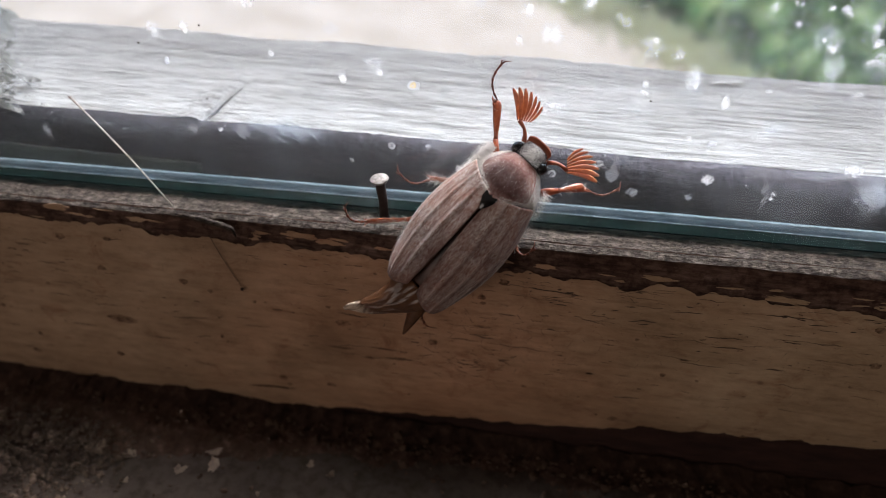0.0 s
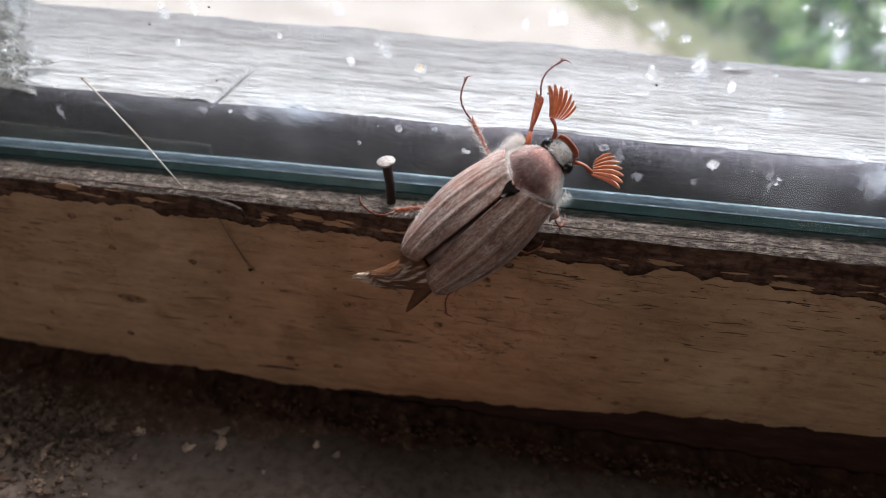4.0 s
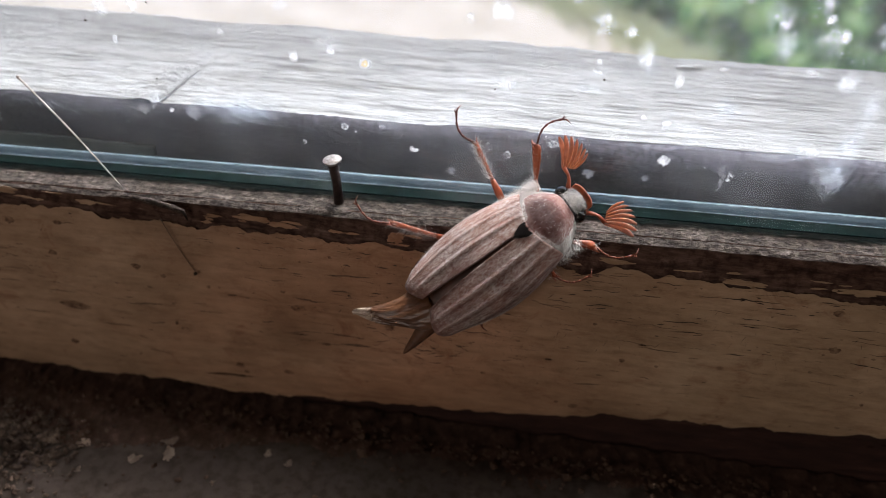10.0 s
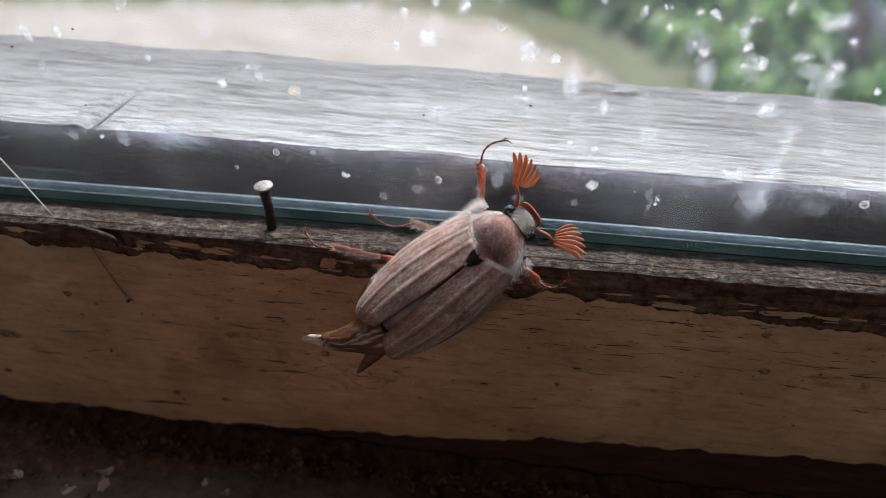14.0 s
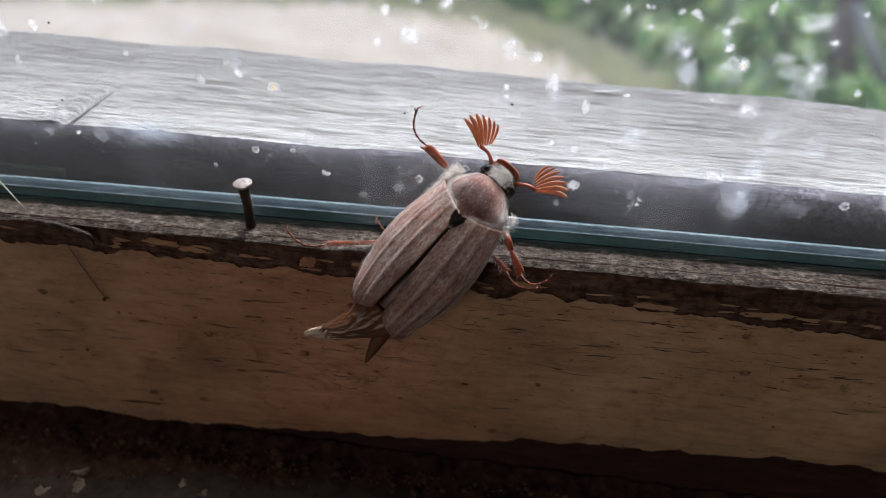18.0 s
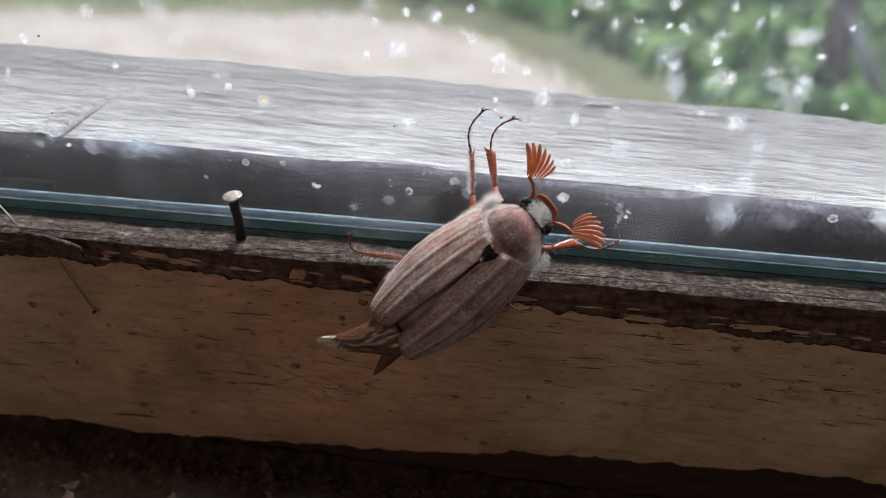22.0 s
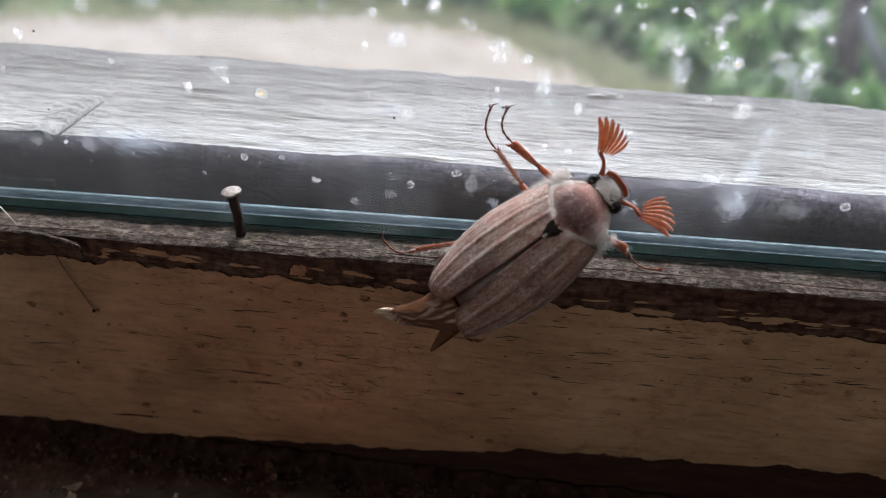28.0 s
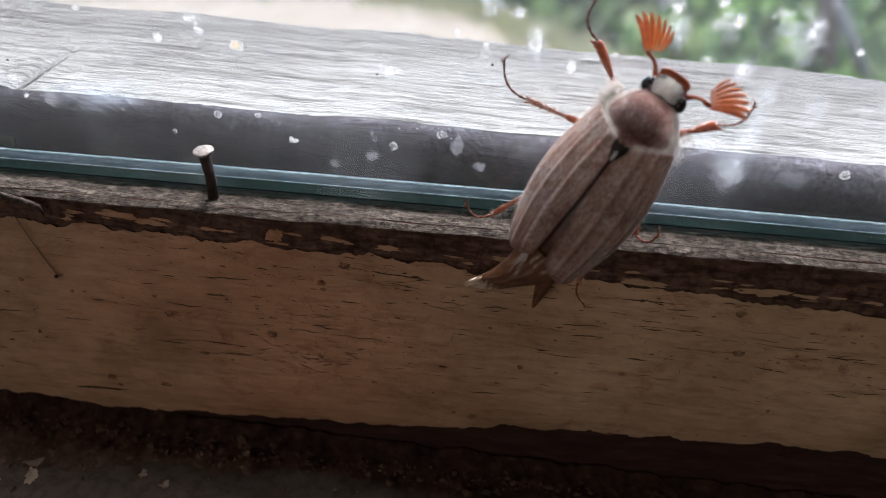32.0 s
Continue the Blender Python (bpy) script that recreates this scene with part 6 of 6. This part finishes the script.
LEG_ROWS = {  # seconds, then where ankle and claws lie, in the body's millimetres
    "LF": [
        (0, 12.7, 8, -1.9, 16.7, 10.2, 1),
        (1, 15.1, 2.8, -3.4, 20.2, 4.5, -2.7),
        (2, 9.5, 7.1, -3.4, 13.8, 7.8, -0.2),
        (3, 14.5, 6.1, -2.2, 19.6, 7.7, -2),
        (6, 8.5, 9.5, -2.2, 13, 11.1, 0.4),
        (7, 14.9, 8.4, -2.2, 20.1, 9.9, -1.7),
        (8, 11.5, 11, -0.7, 14.6, 15.2, 0.7),
        (9, 11.7, 9.4, -0.4, 16.2, 10.1, 2.6),
        (10, 11.4, 8.7, 0.2, 15.8, 8.6, 3.3),
        (11, 8.9, 9.3, 1.1, 13.5, 11.6, 2.6),
        (12, 10.5, 8.9, 0.8, 14.2, 9.4, 4.7),
        (13, 11.6, 8.4, 0.5, 15.6, 11, 3),
        (14, 10.9, 8.8, -2.8, 15.2, 9.1, 0.3),
        (17, 10.6, 8.1, -1.3, 14.7, 8.6, 2.1),
        (18, 7.6, 9.5, -0.1, 10, 12.8, 3.4),
        (19, 8.7, 9.4, 0.2, 10.6, 13.9, 2.5),
        (20, 8.6, 9.1, 1.1, 11.3, 9.3, 5.8),
        (21, 10.1, 9.2, -2.2, 12.7, 13.9, -1.2),
        (22, 11, 9.7, -3.1, 15.7, 10.7, -0.6),
        (23, 11, 6.9, -3.4, 13.5, 9.3, 0.7),
        (24, 11.3, 9.1, -1.3, 15.4, 10.3, 1.9),
        (27, 5.5, 10.5, -1.9, 7.5, 14.5, 1),
        (28, 5.2, 11.6, -2.8, 7.5, 14.7, 1),
        (29, 9.7, 9.4, -1.6, 13.8, 10.3, 1.7),
        (30, 10.1, 8.8, -0.1, 14.1, 9, 3.5),
        (31, 11.6, 8.7, 0.5, 14.7, 12.2, 3.3),
        (32, 10.6, 9.3, -2.5, 14, 11.5, 1.1),
    ],
    "LM": [
        (0, -0.6, 8.4, -3.4, -2, 11.1, 1.5),
        (1, 1.1, 9.7, -3.4, 4, 13.8, -0.6),
        (2, 6.8, 7.8, -3.4, 10.9, 11.4, -1.6),
        (3, 4.2, 10.8, -3.1, 7.2, 15.7, -2.6),
        (6, 5.9, 11, -2.2, 9.5, 15.5, -1.4),
        (7, 3.3, 13.3, -2.2, 5.6, 15.9, 2.4),
        (8, 1.8, 12.6, -3.1, 2.7, 16.5, 1.1),
        (9, 0.1, 11.4, -3.1, -0.7, 13.1, 2.4),
        (10, 5.3, 13.6, 0.5, 5.6, 17.1, 5.1),
        (11, -0.8, 9.2, -3.4, -4.2, 13.6, -1.7),
        (12, 7, 10.1, -0.1, 10.7, 14.1, 1.7),
        (13, -0.1, 9.4, -3.4, -2.7, 14.4, -2.1),
        (14, -0.6, 8.3, -3.4, -4.3, 12.6, -2.4),
        (17, -2.2, 5.8, -3.4, -4.1, 9.5, -7.4),
        (18, -2.5, 5.6, -3.4, -4.4, 9.5, -7.2),
        (19, -2.2, 5.9, -3.4, -4.1, 9.8, -7.3),
        (20, 1, 7.6, -3.4, -0.4, 11.2, -7.7),
        (21, 2.5, 11, -3.4, 2.4, 16.6, -2),
        (22, 9, 10.9, -3.1, 13.5, 13.9, -1),
        (23, 2.9, 12.4, -3.4, 5.6, 15.6, 0.7),
        (24, 7.2, 10.9, -2.2, 11.1, 14.9, -0.8),
        (27, 2.9, 9.9, -2.8, 3.3, 14.3, 0.9),
        (28, 3.2, 12, -2.8, 6, 16.3, -0.1),
        (29, 2.1, 11.2, -2.2, 4.4, 15.7, 0.6),
        (30, 3.6, 11.6, -1, 6.4, 15.9, 1.7),
        (31, 3.4, 11.9, 0.2, 6.8, 15.5, 3.2),
        (32, 1, 12, -2.8, 3.4, 16.4, 0.2),
    ],
    "LH": [
        (0, -10.6, 11, -3.4, -10.2, 13.6, 1.1),
        (1, -9.5, 7.6, -3.4, -9.2, 9.1, 1.6),
        (2, -12.1, 6.9, -3.4, -12.8, 10.2, 0.5),
        (3, -10.3, 9.2, -3.4, -12.1, 13.1, -0.5),
        (6, -12.8, 7.4, -3.4, -15.1, 9.2, 0.9),
        (7, -11, 9.5, -0.7, -12, 12.3, 3.6),
        (8, -11, 10.2, -1.3, -12.2, 12.9, 3),
        (9, -11.1, 8.9, -0.7, -13.2, 11.7, 3.1),
        (10, -9.5, 11.6, 1.1, -11.6, 16, 2.9),
        (11, -10.1, 10.3, 1.1, -12.7, 14.7, 2.1),
        (12, -10.2, 10.8, -0.1, -12.5, 15.2, 1.5),
        (13, -11, 10.7, -0.4, -13.4, 15.2, -0.6),
        (14, -10.2, 12, -1.6, -12.7, 16.1, -3.5),
        (17, -9.4, 11.4, -1.9, -11.5, 16, -3.3),
        (18, -10.1, 10.9, -0.4, -12.2, 15.4, 1.3),
        (19, -9.6, 11.2, -0.4, -11.7, 15.7, 1.1),
        (20, -4.8, 12.9, -3.4, -7.6, 17, -1.8),
        (20.5, -6.5, 11.2, -3.4, -7.1, 14.2, -0.3),
        (21, -8.2, 9.5, -3.4, -6.7, 11.4, 1.2),
        (22, -9.4, 9.8, -3.4, -8.5, 12.5, 1),
        (23, -9.6, 9.9, -3.4, -8.1, 13.7, -0.2),
        (24, -9.5, 10.7, -3.4, -8.5, 13.5, 0.8),
        (27, -12.8, 9.4, -3.4, -14.3, 12.2, 0.7),
        (28, -12.4, 8.6, -3.4, -14.2, 11.6, 0.4),
        (29, -10.5, 11.1, -3.4, -12.2, 9.6, 1.3),
        (30, -8.2, 9.1, -3.4, -8.8, 7.5, 1.5),
        (31, -8.7, 6.5, -3.4, -8.3, 8.8, 1.2),
        (32, -12.4, 7.8, -3.4, -12.2, 10.4, 1.1),
    ],
    "RF": [
        (0, 11.8, -7.1, -3.4, 14.2, -10.5, -6),
        (1, 6.6, -5.7, -3.4, 6, -7.8, -7.9),
        (2, 6.3, -6.3, -3.4, 7.6, -7, -8.2),
        (3, 4.8, -4.7, -3.4, 5, -4.9, -8.4),
        (6, 6.1, -7.5, -3.4, 8.5, -9.6, -7.2),
        (7, 6.8, -5.5, -3.4, 10.6, -8.7, -3.8),
        (8, 6.6, -6, -3.4, 10.5, -9.2, -3.6),
        (9, 5.6, -7, -3.4, 8.7, -8.3, 0.3),
        (9.5, 7.7, -6.4, -2.6, 10.9, -9, -0.8),
        (10, 9.8, -5.8, -1.9, 13, -9.7, -1.9),
        (11, 10, -7, -2.8, 13.4, -10.3, -1.3),
        (12, 6, -8.2, -2.2, 8, -11.4, 1.1),
        (13, 5.9, -8.9, -2.5, 8.4, -11.3, 1.1),
        (14, 7.6, -7.4, -3.1, 10.7, -9.2, 0.4),
        (17, 3.5, -9.9, -3.4, 5.5, -12.3, 0.5),
        (18, 3.5, -9.7, -2.8, 5.4, -12.8, 0.6),
        (19, 4.6, -9.1, -1.9, 6.6, -12.3, 1.3),
        (20, 4.4, -8.4, -2.2, 6.3, -11.3, 1.4),
        (21, 8.9, -5.9, -3.4, 10.5, -6.5, 1.3),
        (21.5, 10.4, -5.8, -3.4, 13.1, -7.6, -0.9),
        (22, 11.9, -5.6, -3.4, 15.7, -8.8, -3),
        (23, 8.7, -4.3, -3.4, 11.6, -5.7, -7.2),
        (24, 7.4, -5, -3.4, 8.3, -7.4, -7.7),
        (27, 7.6, -5.9, -3.4, 7.1, -7.5, -8.1),
        (28, 8.3, -6.6, -3.4, 9.9, -11, -5.1),
        (29, 9.6, -5.1, -3.4, 12.2, -6.4, -7.4),
        (30, 5.8, -4.9, -3.4, 6.2, -6, -8.2),
        (31, 10.1, -6, -3.4, 11.5, -9.7, -6.4),
        (32, 10.6, -6.1, -3.4, 14.2, -8.2, -6.1),
    ],
    "RM": [
        (0, 0.2, -6, -3.4, 2.3, -7.9, -0),
        (1, 0.6, -7.5, -2.5, 3.9, -8.1, 0.3),
        (2, 0.9, -7.8, -3.4, 3.8, -8.2, -0.1),
        (3, 0.1, -6.3, -3.4, 3.5, -6.6, -0.7),
        (6, -2.8, -4.8, -3.4, -3.7, -5.4, 0.8),
        (8, -2.9, -3, -3.4, -3.5, -3.9, 0.9),
        (8.5, 1.1, -6.6, -3.4, 2.4, -8.5, -1.4),
        (9, 5, -10.2, -3.4, 8.3, -13.2, -3.7),
        (10, 3.5, -5.9, -3.4, 7.1, -8.4, -3.5),
        (11, 1.9, -5.8, -3.4, 3.3, -9.9, -4),
        (12, 4.1, -6.8, -2.5, 5.3, -11, -3.5),
        (13, 4.8, -6.3, -1.6, 4.9, -10, 0.7),
        (14, 5.4, -4, -2.5, 6, -5.7, 1.5),
        (17, 2.5, -7.9, -3.1, 2.6, -9.4, 1),
        (18, 2.7, -8.1, -2.5, 3.2, -12.2, -1.1),
        (19, 3.5, -8.2, -2.2, 4, -12.5, -2),
        (20, 3.1, -7.1, -2.2, 3.8, -11.4, -2.4),
        (21, 1.6, -6.7, -3.4, -1, -10.3, -3),
        (21.5, 1.3, -6.2, -3.4, 0.9, -9.3, -1.7),
        (22, 1, -5.7, -3.4, 2.8, -8.4, -0.4),
        (23, 0.4, -6.3, -3.4, 3.2, -6.9, -0.1),
        (24, -1.4, -7.5, -3.4, 0.1, -8.8, 0.5),
        (27, -3.4, -7.7, -3.4, -4, -6.8, 0.9),
        (28, -2, -5.6, -3.4, -2.5, -5.5, 1),
        (29, 3.3, -4.5, -3.4, 2.8, -4.5, 1),
        (29.5, 4, -6.2, -3.4, 5.3, -7.3, -0.1),
        (30, 4.6, -7.9, -3.4, 7.8, -10.1, -1.3),
        (31, 1.2, -7, -3.4, 3.8, -9.8, -1.2),
        (32, -4.1, -6.7, -3.4, -1.9, -8.7, -0.2),
    ],
    "RH": [
        (0, -13.7, -2.9, -3.4, -16.3, -3.6, -5.8),
        (1, -12.5, -5.2, -3.4, -15.6, -6.9, -4.1),
        (2, -9.9, -6.4, -3.4, -12.8, -8.2, -2.3),
        (3, -11.8, -4.5, -3.4, -15.3, -5.3, -3.9),
        (6, -9.8, -4.3, -3.4, -11.9, -7, -4.6),
        (7, -11.7, -2.5, -3.4, -12.6, -3.8, -6.6),
        (8, -12.2, -2.4, -3.4, -12.4, -3.1, -6.9),
        (9, -6.7, -4.7, -3.4, -6.7, -6.2, -6.7),
        (11, -7, -5.5, -3.4, -8.1, -4.8, -6.8),
        (14, -7.7, -4.2, -3.4, -9, -4, -6.7),
        (20, -7.2, -4.2, -3.4, -8.4, -2.9, -6.6),
        (26, -12.1, -1.8, -3.4, -12.9, -2.9, -6.7),
        (27, -14, -3.5, -3.4, -14.6, -4.8, -6.7),
        (28, -13.4, -3, -3.4, -13.7, -5.1, -6.3),
        (29, -14.1, -3.3, -3.4, -15.8, -5.8, -5.4),
        (32, -12.3, -4.9, -3.4, -14.8, -7.4, -4.3),
    ],
}

def aimed(at, towards):
    """A pose at a point, its x axis towards another; both in millimetres."""
    d = (Vector(towards) - Vector(at)).normalized()
    side = Vector((0, 0, 1)).cross(d).normalized()
    return Matrix.Translation(Vector(at) / 1000) @ Matrix((d, side, d.cross(side))).transposed().to_4x4()


def leg_rows(key):
    """The leg set so that its ankle lies where it should, and the foot turned from the ankle to the claws."""
    hip, shin, _ = HIPS[key]
    legs, feet = [], []
    for t, ax, ay, az, cx, cy, cz in LEG_ROWS[key]:
        ankle = Vector((ax, ay, az))
        start = ankle - (ankle - Vector(hip)).normalized() * shin
        root = aimed(start, ankle)
        legs.append((t, root))
        feet.append((t, root.inverted() @ aimed(ankle, (cx, cy, cz))))
    return legs, feet


ANTENNA_ROWS = {  # turn of each antenna about its joint, in degrees
    1: [(0, -7), (2, -8), (3.5, -7), (5.5, 2), (7, 1), (8, -4), (9, 5), (10, 4), (12, 2), (13, -4), (14, -5), (17, -8), (18, 13), (19, -2), (22, -4), (24, -3), (27, 1), (28, -5), (29.5, -4), (30.5, -8), (31.5, -6), (32, -6)],
    -1: [(0, -10), (2, -20), (3.5, -8), (5.5, -20), (7, -8), (8, -11), (9, -17), (10, -5), (12, -6), (17, -14), (18, -2), (19, -10), (24, -4), (27, -3), (28, -14), (29.5, -11), (30.5, -14), (31.5, -15), (32, -15)]}


def motions():
    walk(beetle, [(t, pose(x / 1000, y / 1000, z / 1000, rx, ry, rz)) for t, x, y, z, rx, ry, rz in BODY_ROWS])
    for side, rows in ANTENNA_ROWS.items():
        joint_at = Matrix.Translation((0.0112, side * 0.0019, -0.0001))
        walk(ANTENNAE[side], [(t, joint_at @ pose(0, 0, 0, 0, 0, a) @ joint_at.inverted()) for t, a in rows])
    for key, (limb, foot) in LEGS.items():
        legs, feet = leg_rows(key)
        walk(limb, legs)
        walk(foot, feet)


motions()
